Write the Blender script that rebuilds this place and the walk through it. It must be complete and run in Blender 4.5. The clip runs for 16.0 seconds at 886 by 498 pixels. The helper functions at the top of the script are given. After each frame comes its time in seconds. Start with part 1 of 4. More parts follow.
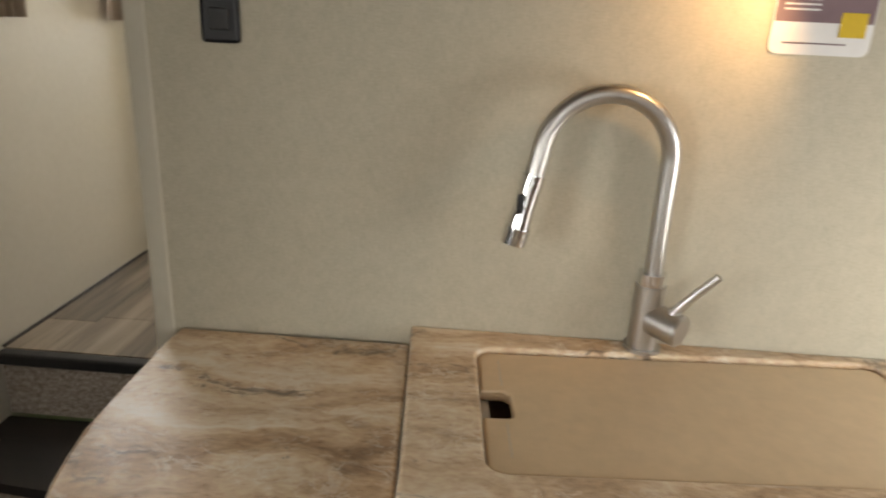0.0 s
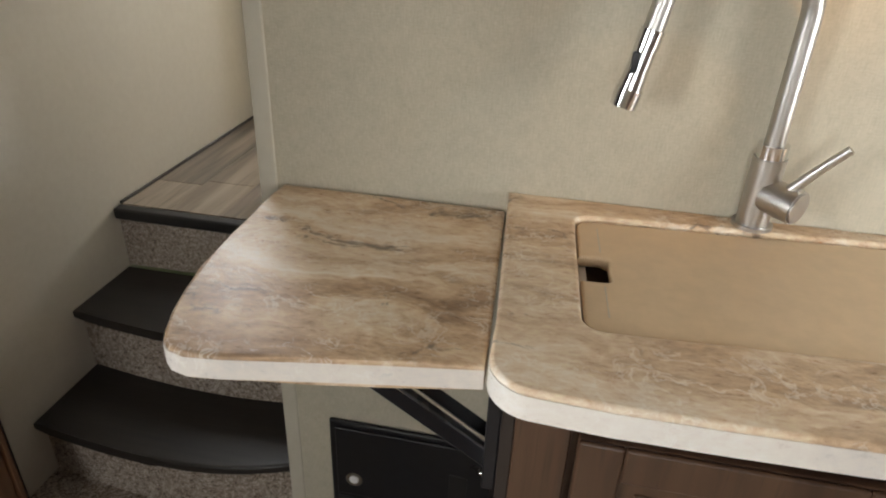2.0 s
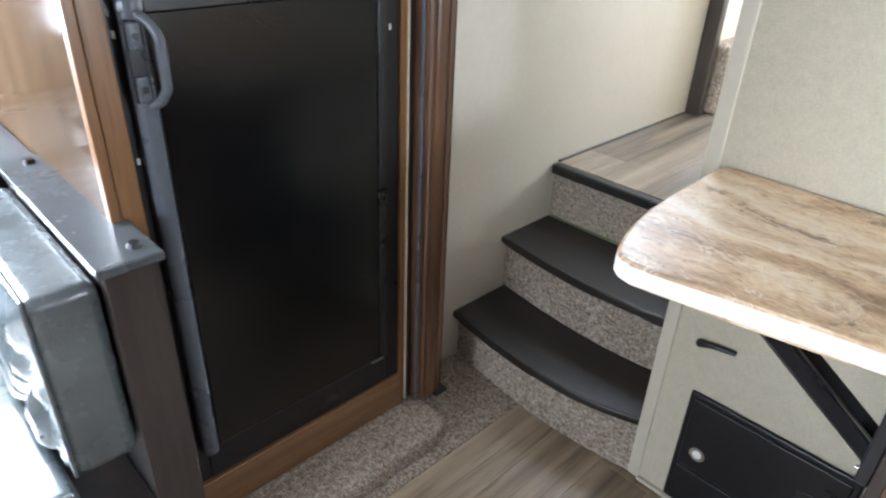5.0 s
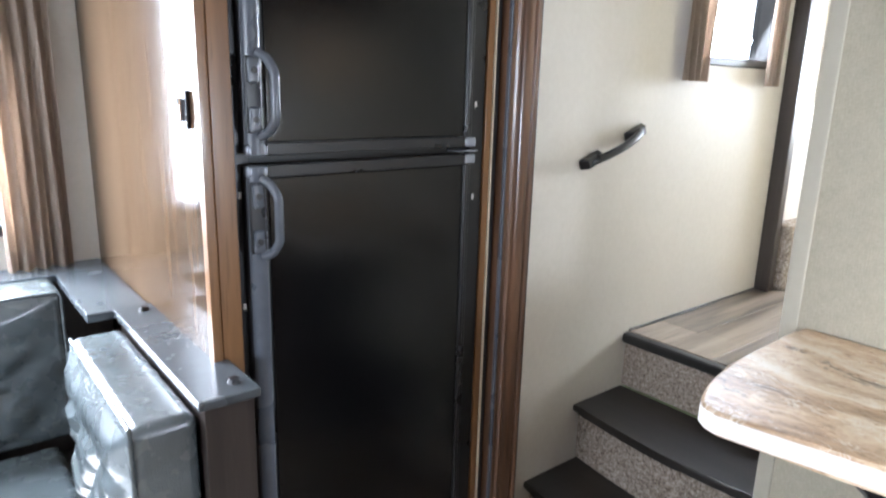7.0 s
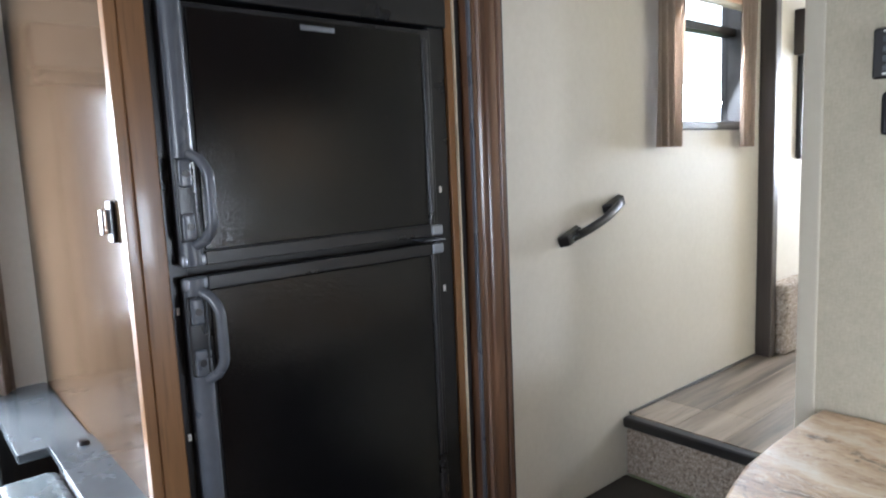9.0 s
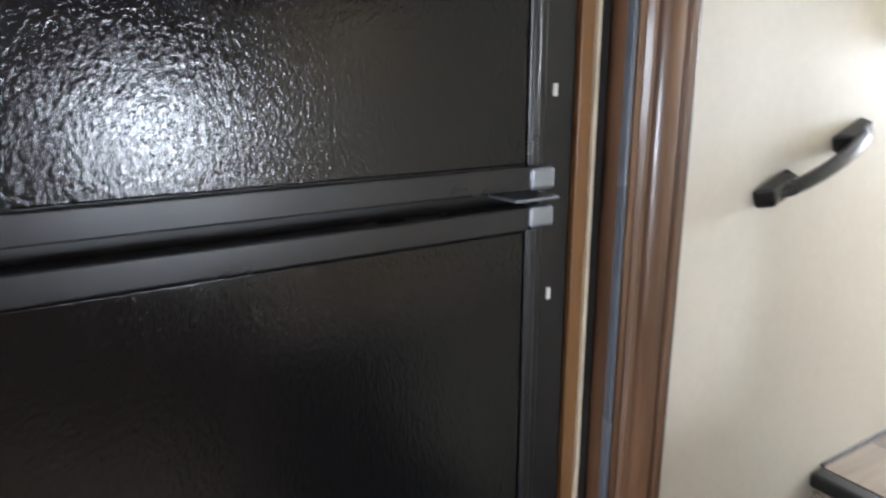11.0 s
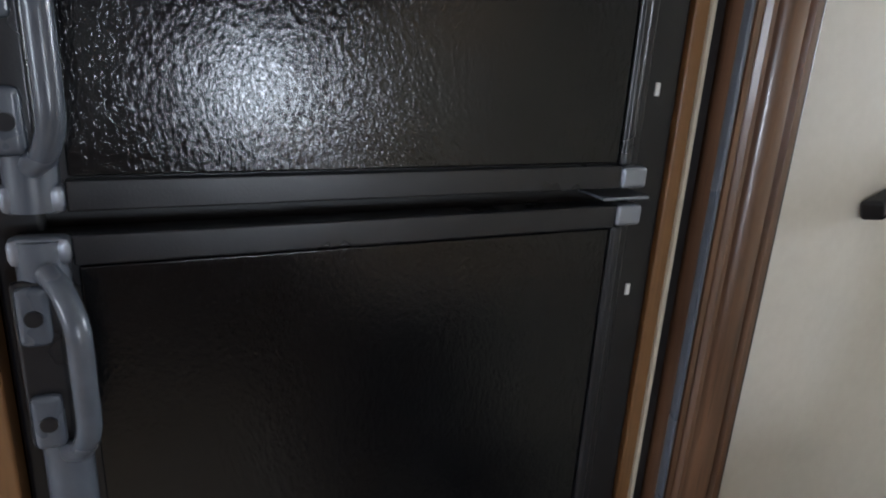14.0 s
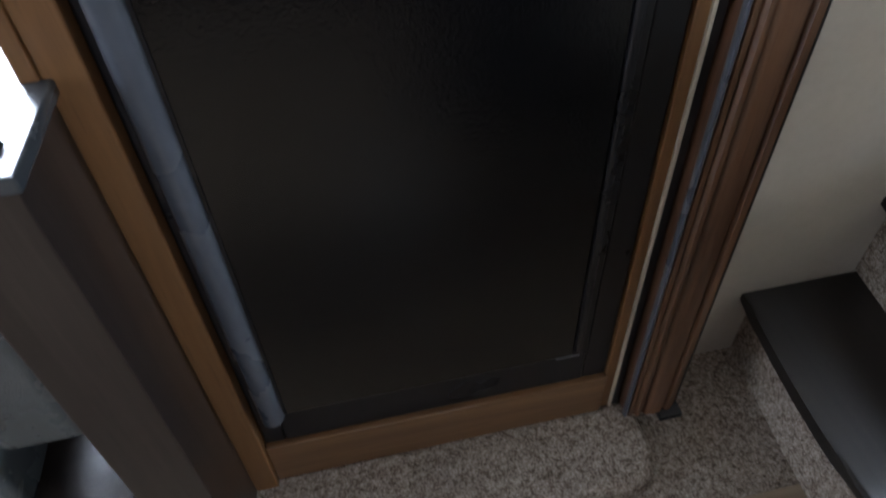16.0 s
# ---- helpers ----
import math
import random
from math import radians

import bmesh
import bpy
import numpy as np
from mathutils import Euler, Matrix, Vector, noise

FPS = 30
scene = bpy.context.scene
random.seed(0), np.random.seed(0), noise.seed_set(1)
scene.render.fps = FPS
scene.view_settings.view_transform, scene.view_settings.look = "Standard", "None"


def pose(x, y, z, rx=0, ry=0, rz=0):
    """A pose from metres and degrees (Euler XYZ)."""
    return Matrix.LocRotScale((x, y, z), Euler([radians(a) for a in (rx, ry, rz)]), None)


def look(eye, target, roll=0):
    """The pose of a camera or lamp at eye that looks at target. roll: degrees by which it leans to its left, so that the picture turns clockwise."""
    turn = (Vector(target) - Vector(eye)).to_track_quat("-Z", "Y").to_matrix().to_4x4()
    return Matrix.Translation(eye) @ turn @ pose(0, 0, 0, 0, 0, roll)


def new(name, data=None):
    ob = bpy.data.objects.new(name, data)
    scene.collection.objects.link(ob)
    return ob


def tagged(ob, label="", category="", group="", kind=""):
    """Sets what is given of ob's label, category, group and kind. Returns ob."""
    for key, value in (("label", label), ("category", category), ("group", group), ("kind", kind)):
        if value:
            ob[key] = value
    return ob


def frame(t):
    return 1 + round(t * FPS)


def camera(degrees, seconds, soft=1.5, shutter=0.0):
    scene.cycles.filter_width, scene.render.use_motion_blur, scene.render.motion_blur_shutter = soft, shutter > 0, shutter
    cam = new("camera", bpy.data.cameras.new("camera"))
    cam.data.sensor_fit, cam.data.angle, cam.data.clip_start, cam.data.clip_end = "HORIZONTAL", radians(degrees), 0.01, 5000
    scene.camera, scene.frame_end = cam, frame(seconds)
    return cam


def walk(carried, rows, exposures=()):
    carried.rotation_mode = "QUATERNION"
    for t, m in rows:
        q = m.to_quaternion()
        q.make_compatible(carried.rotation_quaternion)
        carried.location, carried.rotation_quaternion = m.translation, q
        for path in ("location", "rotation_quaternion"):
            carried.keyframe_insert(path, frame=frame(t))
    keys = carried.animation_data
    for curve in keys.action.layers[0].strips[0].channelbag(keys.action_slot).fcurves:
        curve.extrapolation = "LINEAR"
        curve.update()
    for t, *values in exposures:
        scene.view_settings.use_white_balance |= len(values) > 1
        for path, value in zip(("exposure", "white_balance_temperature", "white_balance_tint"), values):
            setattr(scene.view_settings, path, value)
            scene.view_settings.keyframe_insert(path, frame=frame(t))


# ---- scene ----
cam = camera(67.7, 16.0, soft=2.0, shutter=0.4)
PATH = [
    (0, (-0.013, -0.099, 1.427), (-0.115, 1.787, 0.772), 2.7),
    (0.5, (-0.031, -0.099, 1.413), (-0.352, 1.773, 0.785), 2.8),
    (1, (-0.032, -0.1, 1.402), (-0.353, 1.734, 0.672), 3.3),
    (1.5, (-0.035, -0.108, 1.378), (-0.337, 1.651, 0.474), 3.4),
    (2, (-0.034, -0.107, 1.374), (-0.354, 1.619, 0.416), 2.4),
    (2.5, (-0.005, -0.096, 1.365), (-0.424, 1.575, 0.35), 1.8),
    (3, (0.027, -0.071, 1.358), (-0.515, 1.532, 0.29), 2.2),
    (3.5, (0.005, -0.064, 1.353), (-0.751, 1.41, 0.232), 3.6),
    (4, (-0.019, -0.134, 1.365), (-0.946, 1.221, 0.222), 3.1),
    (4.5, (-0.041, -0.277, 1.385), (-1.147, 0.991, 0.304), 3.3),
    (6.8, (-0.002, -0.446, 1.343), (-1.5, 0.76, 0.794), 2.0),
    (7, (-0.001, -0.448, 1.348), (-1.511, 0.773, 0.868), 1.6),
    (7.5, (0.002, -0.448, 1.364), (-1.527, 0.799, 1.032), 0.8),
    (8, (0.0, -0.443, 1.376), (-1.539, 0.819, 1.184), -0.3),
    (8.2, (-0.003, -0.438, 1.376), (-1.542, 0.832, 1.234), -0.7),
    (8.5, (-0.02, -0.418, 1.375), (-1.552, 0.862, 1.241), -1.2),
    (8.7, (-0.036, -0.387, 1.371), (-1.552, 0.904, 1.186), -1.7),
    (10.8, (-0.578, 0.075, 1.316), (-2.197, 1.129, 0.8), -0.6),
    (11, (-0.637, 0.124, 1.321), (-2.292, 1.128, 0.819), -0.3),
    (11.5, (-0.747, 0.216, 1.322), (-2.547, 0.972, 0.889), -0.3),
    (12, (-0.765, 0.224, 1.323), (-2.638, 0.756, 0.868), 0.6),
    (12.5, (-0.756, 0.203, 1.327), (-2.601, 0.765, 0.799), 2.3),
    (13, (-0.741, 0.192, 1.324), (-2.586, 0.712, 0.754), 2.3),
    (13.5, (-0.663, 0.137, 1.34), (-2.49, 0.729, 0.783), 2.8),
    (14, (-0.619, 0.112, 1.348), (-2.361, 0.879, 0.734), 3.3),
    (14.5, (-0.627, 0.153, 1.325), (-2.329, 0.75, 0.463), 0.7),
    (15, (-0.598, 0.167, 1.23), (-2.192, 0.642, 0.118), -1.3),
    (15.5, (-0.579, 0.223, 1.171), (-2.075, 0.501, -0.127), -3.7),
    (16, (-0.545, 0.202, 1.141), (-1.938, 0.456, -0.272), -2.8),
]
walk(cam, [(t, look(eye, target, roll)) for t, eye, target, roll in PATH], [
    (0.0, -0.62, 7400, 12), (0.5, -0.42, 7300, 12), (2.0, -0.34, 7000, 12), (3.0, -0.2, 6700, 11), (4.0, 0.35, 6200, 10), (4.7, 0.8, 6000, 10), (7.0, 0.8, 5900, 12),
    (8.7, 0.4, 5900, 12), (11.0, 0.95, 6100, 12), (12.5, 1.35, 6100, 12), (13.1, 1.3, 6100, 12), (14.0, 0.05, 6000, 12), (16.0, 0.0, 5800, 12)])

# ---- world, sun, light ----
SUN = Vector((0.55, 0.42, -0.72)).normalized()
world = bpy.data.worlds.new("world")
scene.world = world
world.use_nodes = True
wn = world.node_tree.nodes
sky = wn.new("ShaderNodeTexSky")
sky.sky_type, sky.sun_disc = "NISHITA", False
sky.sun_elevation = math.asin(-SUN.z)
sky.sun_rotation = math.atan2(-SUN.x, -SUN.y)
world.node_tree.links.new(sky.outputs[0], wn["Background"].inputs[0])
wn["Background"].inputs[1].default_value = 0.15


def lamp(name, kind, m, power, colour=(1, 1, 1), size=None, angle=None, cone=None):
    data = bpy.data.lights.new(name, kind)
    data.energy, data.color = power, colour
    if kind == "AREA":
        data.shape, data.size, data.size_y = "RECTANGLE", size[0], size[1]
    elif kind == "SUN":
        data.angle = angle
    else:
        data.shadow_soft_size = size
    if cone:
        data.spot_size, data.spot_blend = radians(cone), 0.8
    ob = new(name, data)
    ob.matrix_world = m
    return ob


lamp("sun", "SUN", look((0, 0, 0), SUN), 5.0, (1, 0.95, 0.87), angle=radians(0.5))
DAY = (0.86, 0.93, 1.0)
lamp("dinette_window_daylight", "AREA", look((-2.02, -0.86, 1.275), (0.5, -0.7, 0.7)), 75, DAY, size=(1.14, 0.62))
# Lamp at an unseen, assumed rear window; lights the room from behind.
lamp("rear_window_daylight", "AREA", look((0.0, -3.95, 1.35), (0.0, 0.0, 1.0)), 56, DAY, size=(1.6, 0.8))
lamp("landing_window_daylight", "AREA", look((-1.27, 1.85, 1.66), (-0.3, 1.75, 1.2)), 12, DAY, size=(0.42, 0.4))
lamp("entry_window_daylight", "AREA", look((1.17, 0.50, 1.11), (-1.0, 0.45, 1.05)), 10, DAY, size=(0.24, 0.30))
# Added lamp at an unseen opening, to brighten the stair wall.
lamp("upper_room_daylight", "AREA", look((-0.85, 3.86, 1.5), (-1.26, 2.2, 1.2)), 44, DAY, size=(0.5, 0.6))
lamp("sink_spot_bulb", "SPOT", look((0.40, 0.82, 1.525), (0.29, 0.95, 1.40)), 4.2, (1, 0.62, 0.29), size=0.012, cone=105)

FLOOR = -0.04


# ---- materials ----
class Mat:
    """A node material with a principled shader and short helpers."""

    def __init__(self, name, rough=0.5, metal=0.0, spec=0.5, coat=0.0):
        self.m = bpy.data.materials.new(name)
        self.m.use_nodes = True
        self.t = self.m.node_tree
        self.b = self.t.nodes["Principled BSDF"]
        self.b.inputs["Roughness"].default_value = rough
        self.b.inputs["Metallic"].default_value = metal
        self.b.inputs["Specular IOR Level"].default_value = spec
        self.b.inputs["Coat Weight"].default_value = coat
        self.co = self.t.nodes.new("ShaderNodeTexCoord").outputs["Object"]
        self.geo = self.t.nodes.new("ShaderNodeNewGeometry")

    def link(self, a, b):
        self.t.links.new(a, b)

    def mapped(self, scale=(1, 1, 1), rot=(0, 0, 0), source=None):
        n = self.t.nodes.new("ShaderNodeMapping")
        n.inputs["Scale"].default_value, n.inputs["Rotation"].default_value = scale, rot
        self.link(source or self.geo.outputs["Position"], n.inputs[0])
        return n.outputs[0]

    def noise(self, vec, scale, detail=4, rough=0.55, distort=0.0):
        n = self.t.nodes.new("ShaderNodeTexNoise")
        n.inputs["Scale"].default_value, n.inputs["Detail"].default_value = scale, detail
        n.inputs["Roughness"].default_value, n.inputs["Distortion"].default_value = rough, distort
        self.link(vec, n.inputs["Vector"])
        return n.outputs["Fac"]

    def voronoi(self, vec, scale, feature="F1", out="Distance"):
        n = self.t.nodes.new("ShaderNodeTexVoronoi")
        n.feature = feature
        n.inputs["Scale"].default_value = scale
        self.link(vec, n.inputs["Vector"])
        return n.outputs[out]

    def ramp(self, fac, *stops):
        n = self.t.nodes.new("ShaderNodeValToRGB")
        e = n.color_ramp.elements
        while len(e) < len(stops):
            e.new(0.5)
        for el, (pos, col) in zip(e, stops):
            el.position, el.color = pos, (*col, 1) if len(col) == 3 else col
        self.link(fac, n.inputs[0])
        return n.outputs[0]

    def math(self, op, a, b=None):
        n = self.t.nodes.new("ShaderNodeMath")
        n.operation = op
        for i, v in enumerate((a, b)):
            if v is None:
                continue
            if isinstance(v, (int, float)):
                n.inputs[i].default_value = v
            else:
                self.link(v, n.inputs[i])
        return n.outputs[0]

    def mix(self, fac, a, b, mode="MIX"):
        n = self.t.nodes.new("ShaderNodeMix")
        n.data_type, n.blend_type = "RGBA", mode
        for i, v in ((0, fac), (6, a), (7, b)):
            if isinstance(v, (int, float)):
                n.inputs[i].default_value = v
            elif isinstance(v, tuple):
                n.inputs[i].default_value = (*v, 1)
            else:
                self.link(v, n.inputs[i])
        return n.outputs[2]

    def colour(self, c):
        if isinstance(c, tuple):
            self.b.inputs["Base Color"].default_value = (*c, 1)
        else:
            self.link(c, self.b.inputs["Base Color"])
        return self

    def rough(self, v):
        self.link(v, self.b.inputs["Roughness"])
        return self

    def bump(self, height, strength=0.2, dist=0.001):
        n = self.t.nodes.new("ShaderNodeBump")
        n.inputs["Strength"].default_value, n.inputs["Distance"].default_value = strength, dist
        self.link(height, n.inputs["Height"])
        self.link(n.outputs[0], self.b.inputs["Normal"])
        return self

    def random(self):
        return self.t.nodes.new("ShaderNodeObjectInfo").outputs["Random"]


def grey(v, s=0.0):
    return (v, v, v + s)


def make_linen(name, base, dark):
    m = Mat(name, 0.75, spec=0.25)
    p = m.mapped()
    big = m.noise(p, 3.0, 3)
    warp = m.noise(m.mapped((420, 420, 60)), 1.0, 3, 0.6)
    weft = m.noise(m.mapped((90, 90, 420)), 1.0, 3, 0.6)
    blot = m.noise(p, 34, 4, 0.6)
    f = m.math("ADD", m.math("MULTIPLY", m.math("ADD", warp, weft), 0.36), m.math("ADD", m.math("MULTIPLY", blot, 0.24), m.math("MULTIPLY", big, 0.1)))
    m.colour(m.ramp(f, (0.30, dark), (0.70, base))).bump(m.math("ADD", warp, weft), 0.15, 0.0006)
    return m.m


def make_paint(name, base, dark, rough=0.55):
    m = Mat(name, rough, spec=0.3)
    p = m.mapped()
    f = m.math("ADD", m.math("MULTIPLY", m.noise(p, 2.2, 4), 0.5), m.math("MULTIPLY", m.noise(p, 60, 3), 0.5))
    m.colour(m.ramp(f, (0.3, dark), (0.7, base))).bump(m.noise(p, 420, 2), 0.12, 0.0006)
    return m.m


def make_wood(name, a, b, axis, rough=0.35, coat=0.0, fine=1.0, random=False, coat_rough=0.1, spec=0.5):
    m = Mat(name, rough, spec=spec, coat=coat)
    m.b.inputs["Coat Roughness"].default_value = coat_rough
    s = {"x": (3, 60, 60), "y": (60, 3, 60), "z": (60, 60, 3)}[axis]
    s2 = {"x": (1.2, 14, 14), "y": (14, 1.2, 14), "z": (14, 14, 1.2)}[axis]
    g = m.noise(m.mapped(tuple(v * fine for v in s)), 1.0, 6, 0.6, 0.4)
    w = m.noise(m.mapped(tuple(v * fine for v in s2)), 1.0, 4, 0.5, 1.2)
    pores = m.noise(m.mapped(tuple(v * fine * 4 for v in s)), 1.0, 2)
    f = m.math("ADD", m.math("MULTIPLY", g, 0.45), m.math("MULTIPLY", w, 0.55))
    if random:
        f = m.math("ADD", f, m.math("MULTIPLY", m.math("SUBTRACT", m.random(), 0.5), 0.16))
    mid = tuple((u + v) / 2 for u, v in zip(a, b))
    c = m.ramp(f, (0.34, a), (0.5, mid), (0.66, b))
    c = m.mix(m.ramp(pores, (0.55, grey(0)), (0.75, grey(0.5))), c, tuple(v * 0.6 for v in a))
    m.colour(c).bump(m.math("ADD", g, pores), 0.15, 0.0006)
    return m.m


def make_stone(name, edge=False):
    """Laminate with drifting tan, cream and brown bands, dark mineral islands and fine pale veins."""
    m = Mat(name, 0.34, coat=0.04)
    turn = (0, 0, radians(-20))

    def warped(scale, amount, freq):
        add = m.t.nodes.new("ShaderNodeVectorMath")
        add.operation = "ADD"
        n = m.t.nodes.new("ShaderNodeTexNoise")
        n.inputs["Scale"].default_value, n.inputs["Detail"].default_value = freq, 4
        m.link(m.mapped((1, 1, 1), turn), n.inputs["Vector"])
        sc = m.t.nodes.new("ShaderNodeVectorMath")
        sc.operation = "SCALE"
        sc.inputs["Scale"].default_value = amount
        m.link(n.outputs["Color"], sc.inputs[0])
        m.link(m.mapped(scale, turn), add.inputs[0])
        m.link(sc.outputs[0], add.inputs[1])
        return add.outputs[0]

    flow = m.noise(warped((3.2, 11, 7), 1.5, 5), 1.0, 8, 0.6, 0.7)
    c = m.ramp(flow, (0.30, (0.26, 0.16, 0.09)), (0.41, (0.47, 0.31, 0.185)), (0.48, (0.62, 0.44, 0.28)), (0.55, (0.74, 0.575, 0.40)), (0.66, (0.88, 0.79, 0.66)))
    cloud = m.noise(m.mapped((3, 4, 4), turn), 1.0, 5, 0.6, 0.8)
    c = m.mix(m.ramp(cloud, (0.45, grey(0)), (0.68, grey(0.4))), c, (0.55, 0.42, 0.31))
    grain = m.noise(m.mapped((60, 150, 90), turn), 1.0, 6, 0.72)
    c = m.mix(0.4, c, m.ramp(grain, (0.32, grey(0.2)), (0.68, grey(0.85))), "OVERLAY")
    for scale, width, strength in (((6, 10, 8), 0.020, 0.75), ((13, 17, 15), 0.024, 0.6)):
        vein = m.math("ABSOLUTE", m.math("SUBTRACT", m.noise(warped(scale, 1.6, 9), 1.0, 7, 0.62, 0.9), 0.5))
        mask = m.ramp(m.noise(m.mapped(tuple(v * 1.1 for v in scale), turn), 1.0, 3), (0.47, grey(0.0)), (0.60, grey(1.0)))
        c = m.mix(m.math("MULTIPLY", m.ramp(vein, (0.0, grey(strength)), (width, grey(0.0))), mask), c, (0.86, 0.79, 0.68))
    dark = m.noise(warped((3.6, 10, 7), 1.3, 9), 1.0, 8, 0.66, 0.6)
    c = m.mix(m.ramp(dark, (0.605, grey(0)), (0.645, grey(0.75))), c, (0.115, 0.085, 0.065))
    # Daylight on the front edges is mixed in here as a paler colour.
    if edge:
        c = m.mix(0.68, c, (0.80, 0.79, 0.76))
    m.colour(c).rough(m.ramp(grain, (0.3, grey(0.24)), (0.7, grey(0.42)))).bump(m.math("ADD", flow, m.math("MULTIPLY", grain, 2.2)), 0.3, 0.0012)
    return m.m


def make_carpet(name, a, b, c):
    m = Mat(name, 0.95, spec=0.1)
    p = m.mapped()
    n = m.noise(p, 260, 3, 0.7)
    d = m.noise(p, 90, 3, 0.6)
    big = m.noise(p, 6, 3)
    f = m.math("ADD", m.math("MULTIPLY", n, 0.65), m.math("MULTIPLY", d, 0.35))
    col = m.ramp(f, (0.40, a), (0.5, b), (0.60, c))
    col = m.mix(m.math("MULTIPLY", big, 0.35), col, a)
    m.colour(col).bump(n, 1.0, 0.006)
    return m.m


def make_vinyl(name, base, rough=0.36):
    m = Mat(name, rough, coat=0.9)
    m.b.inputs["Coat Roughness"].default_value = 0.2
    p = m.mapped()
    m.colour(m.ramp(m.noise(p, 9, 4), (0.3, tuple(v * 0.7 for v in base)), (0.7, tuple(v * 1.3 for v in base))))
    m.rough(m.ramp(m.noise(p, 14, 3), (0.3, grey(rough - 0.06)), (0.7, grey(rough + 0.1)))).bump(m.math("ADD", m.voronoi(p, 420), m.math("MULTIPLY", m.noise(p, 13, 3, 0.5, 1.8), 3.5)), 0.35, 0.0012)
    return m.m


def make_plain(name, base, rough, metal=0.0, grain=0.08, bump=0.0, spec=0.5, scale=40):
    m = Mat(name, rough, metal, spec)
    p = m.mapped()
    n = m.noise(p, scale, 4)
    m.colour(m.ramp(n, (0.3, tuple(v * (1 - grain) for v in base)), (0.7, tuple(v * (1 + grain) for v in base))))
    m.rough(m.ramp(m.noise(p, 7, 4), (0.3, grey(max(0.02, rough - 0.05))), (0.7, grey(rough + 0.07))))
    if bump:
        m.bump(m.noise(p, 500, 2), bump, 0.0008)
    return m.m


def make_brushed(name, base, rough, axis):
    m = Mat(name, rough, 1.0)
    s = {"x": (8, 900, 900), "z": (900, 900, 8)}[axis]
    n = m.noise(m.mapped(s), 1.0, 3)
    m.colour(m.ramp(n, (0.3, tuple(v * 0.85 for v in base)), (0.7, base)))
    m.rough(m.ramp(n, (0.3, grey(rough - 0.06)), (0.7, grey(rough + 0.1)))).bump(n, 0.08, 0.0004)
    return m.m


def make_pebbled(name):
    """Glossy black door skin pressed with a hammered leather grain."""
    m = Mat(name, 0.13, spec=0.45)
    p = m.mapped((1, 1, 0.75))
    a = m.noise(p, 340, 3, 0.55, 0.9)
    b = m.voronoi(p, 230, "SMOOTH_F1")
    m.colour(m.ramp(m.noise(p, 5, 3), (0.3, (0.0035, 0.0035, 0.004)), (0.7, (0.006, 0.006, 0.0065))))
    m.rough(m.ramp(m.noise(p, 11, 4), (0.3, grey(0.075)), (0.7, grey(0.14))))
    m.bump(m.math("ADD", a, m.math("MULTIPLY", b, 0.6)), 0.22, 0.0012)
    return m.m


LINEN = make_linen("beige_linen_wallcovering", (0.55, 0.50, 0.39), (0.375, 0.34, 0.26))
CREAM = make_paint("cream_wallboard", (0.62, 0.575, 0.505), (0.565, 0.52, 0.45))
WHITE = make_paint("white_ceiling_board", (0.78, 0.77, 0.74), (0.72, 0.71, 0.68))
TRIMPALE = make_paint("pale_corner_trim", (0.54, 0.50, 0.41), (0.50, 0.46, 0.37), 0.4)
STONE = make_stone("tan_stone_laminate")
EDGELIT = make_stone("tan_stone_lit_edge", True)
WALNUT = make_wood("walnut_panel_laminate", (0.040, 0.024, 0.014), (0.088, 0.056, 0.033), "z", 0.6, 0.5, 0.4, coat_rough=0.12, spec=0.0)
STILE = make_wood("honey_wood_stile", (0.16, 0.075, 0.028), (0.28, 0.14, 0.055), "z", 0.35, 0.2, 0.8)
RAILW = make_wood("honey_wood_rail", (0.15, 0.075, 0.034), (0.27, 0.15, 0.07), "y", 0.4, 0.2, 0.8)
POSTW = make_wood("dark_cherry_moulding", (0.055, 0.026, 0.014), (0.20, 0.10, 0.054), "z", 0.28, 0.3, 0.7)
DARKW = make_wood("espresso_wood", (0.018, 0.013, 0.011), (0.045, 0.034, 0.029), "z", 0.35, 0.2)
CABW = make_wood("brown_cabinet_wood", (0.038, 0.019, 0.011), (0.095, 0.05, 0.028), "z", 0.38, 0.2, 0.7)
CABWX = make_wood("brown_cabinet_wood_across", (0.038, 0.019, 0.011), (0.095, 0.05, 0.028), "x", 0.38, 0.2, 0.7)
PLANK = make_wood("weathered_floor_plank", (0.06, 0.04, 0.025), (0.45, 0.345, 0.24), "y", 0.42, 0.1, 0.33, True)
PLANKL = make_wood("weathered_landing_plank", (0.04, 0.028, 0.02), (0.33, 0.26, 0.195), "y", 0.36, 0.1, 0.36, True)
CARPET = make_carpet("tweed_carpet", (0.13, 0.10, 0.077), (0.43, 0.35, 0.28), (0.74, 0.65, 0.56))
TREAD = make_wood("espresso_vinyl_tread", (0.010, 0.008, 0.007), (0.022, 0.017, 0.014), "x", 0.45, 0.1)
NOSING = make_plain("black_rubber_nosing", (0.012, 0.011, 0.011), 0.4, grain=0.2)
PEBBLE = make_pebbled("black_pebbled_door_skin")
BLACK = make_plain("satin_black_plastic", (0.009, 0.009, 0.011), 0.3, grain=0.2, bump=0.15)
GREYP = make_plain("charcoal_grey_plastic", (0.085, 0.094, 0.112), 0.28, grain=0.1, bump=0.1)
SILVER = make_plain("silver_hinge_cover", (0.27, 0.29, 0.33), 0.34, 0.7)
CLIPW = make_plain("white_plastic_clip", (0.8, 0.8, 0.78), 0.5)
STEEL = make_brushed("brushed_nickel", (0.56, 0.54, 0.51), 0.34, "z")
CHROME = make_plain("polished_chrome", (0.75, 0.75, 0.76), 0.1, 1.0, 0.04)
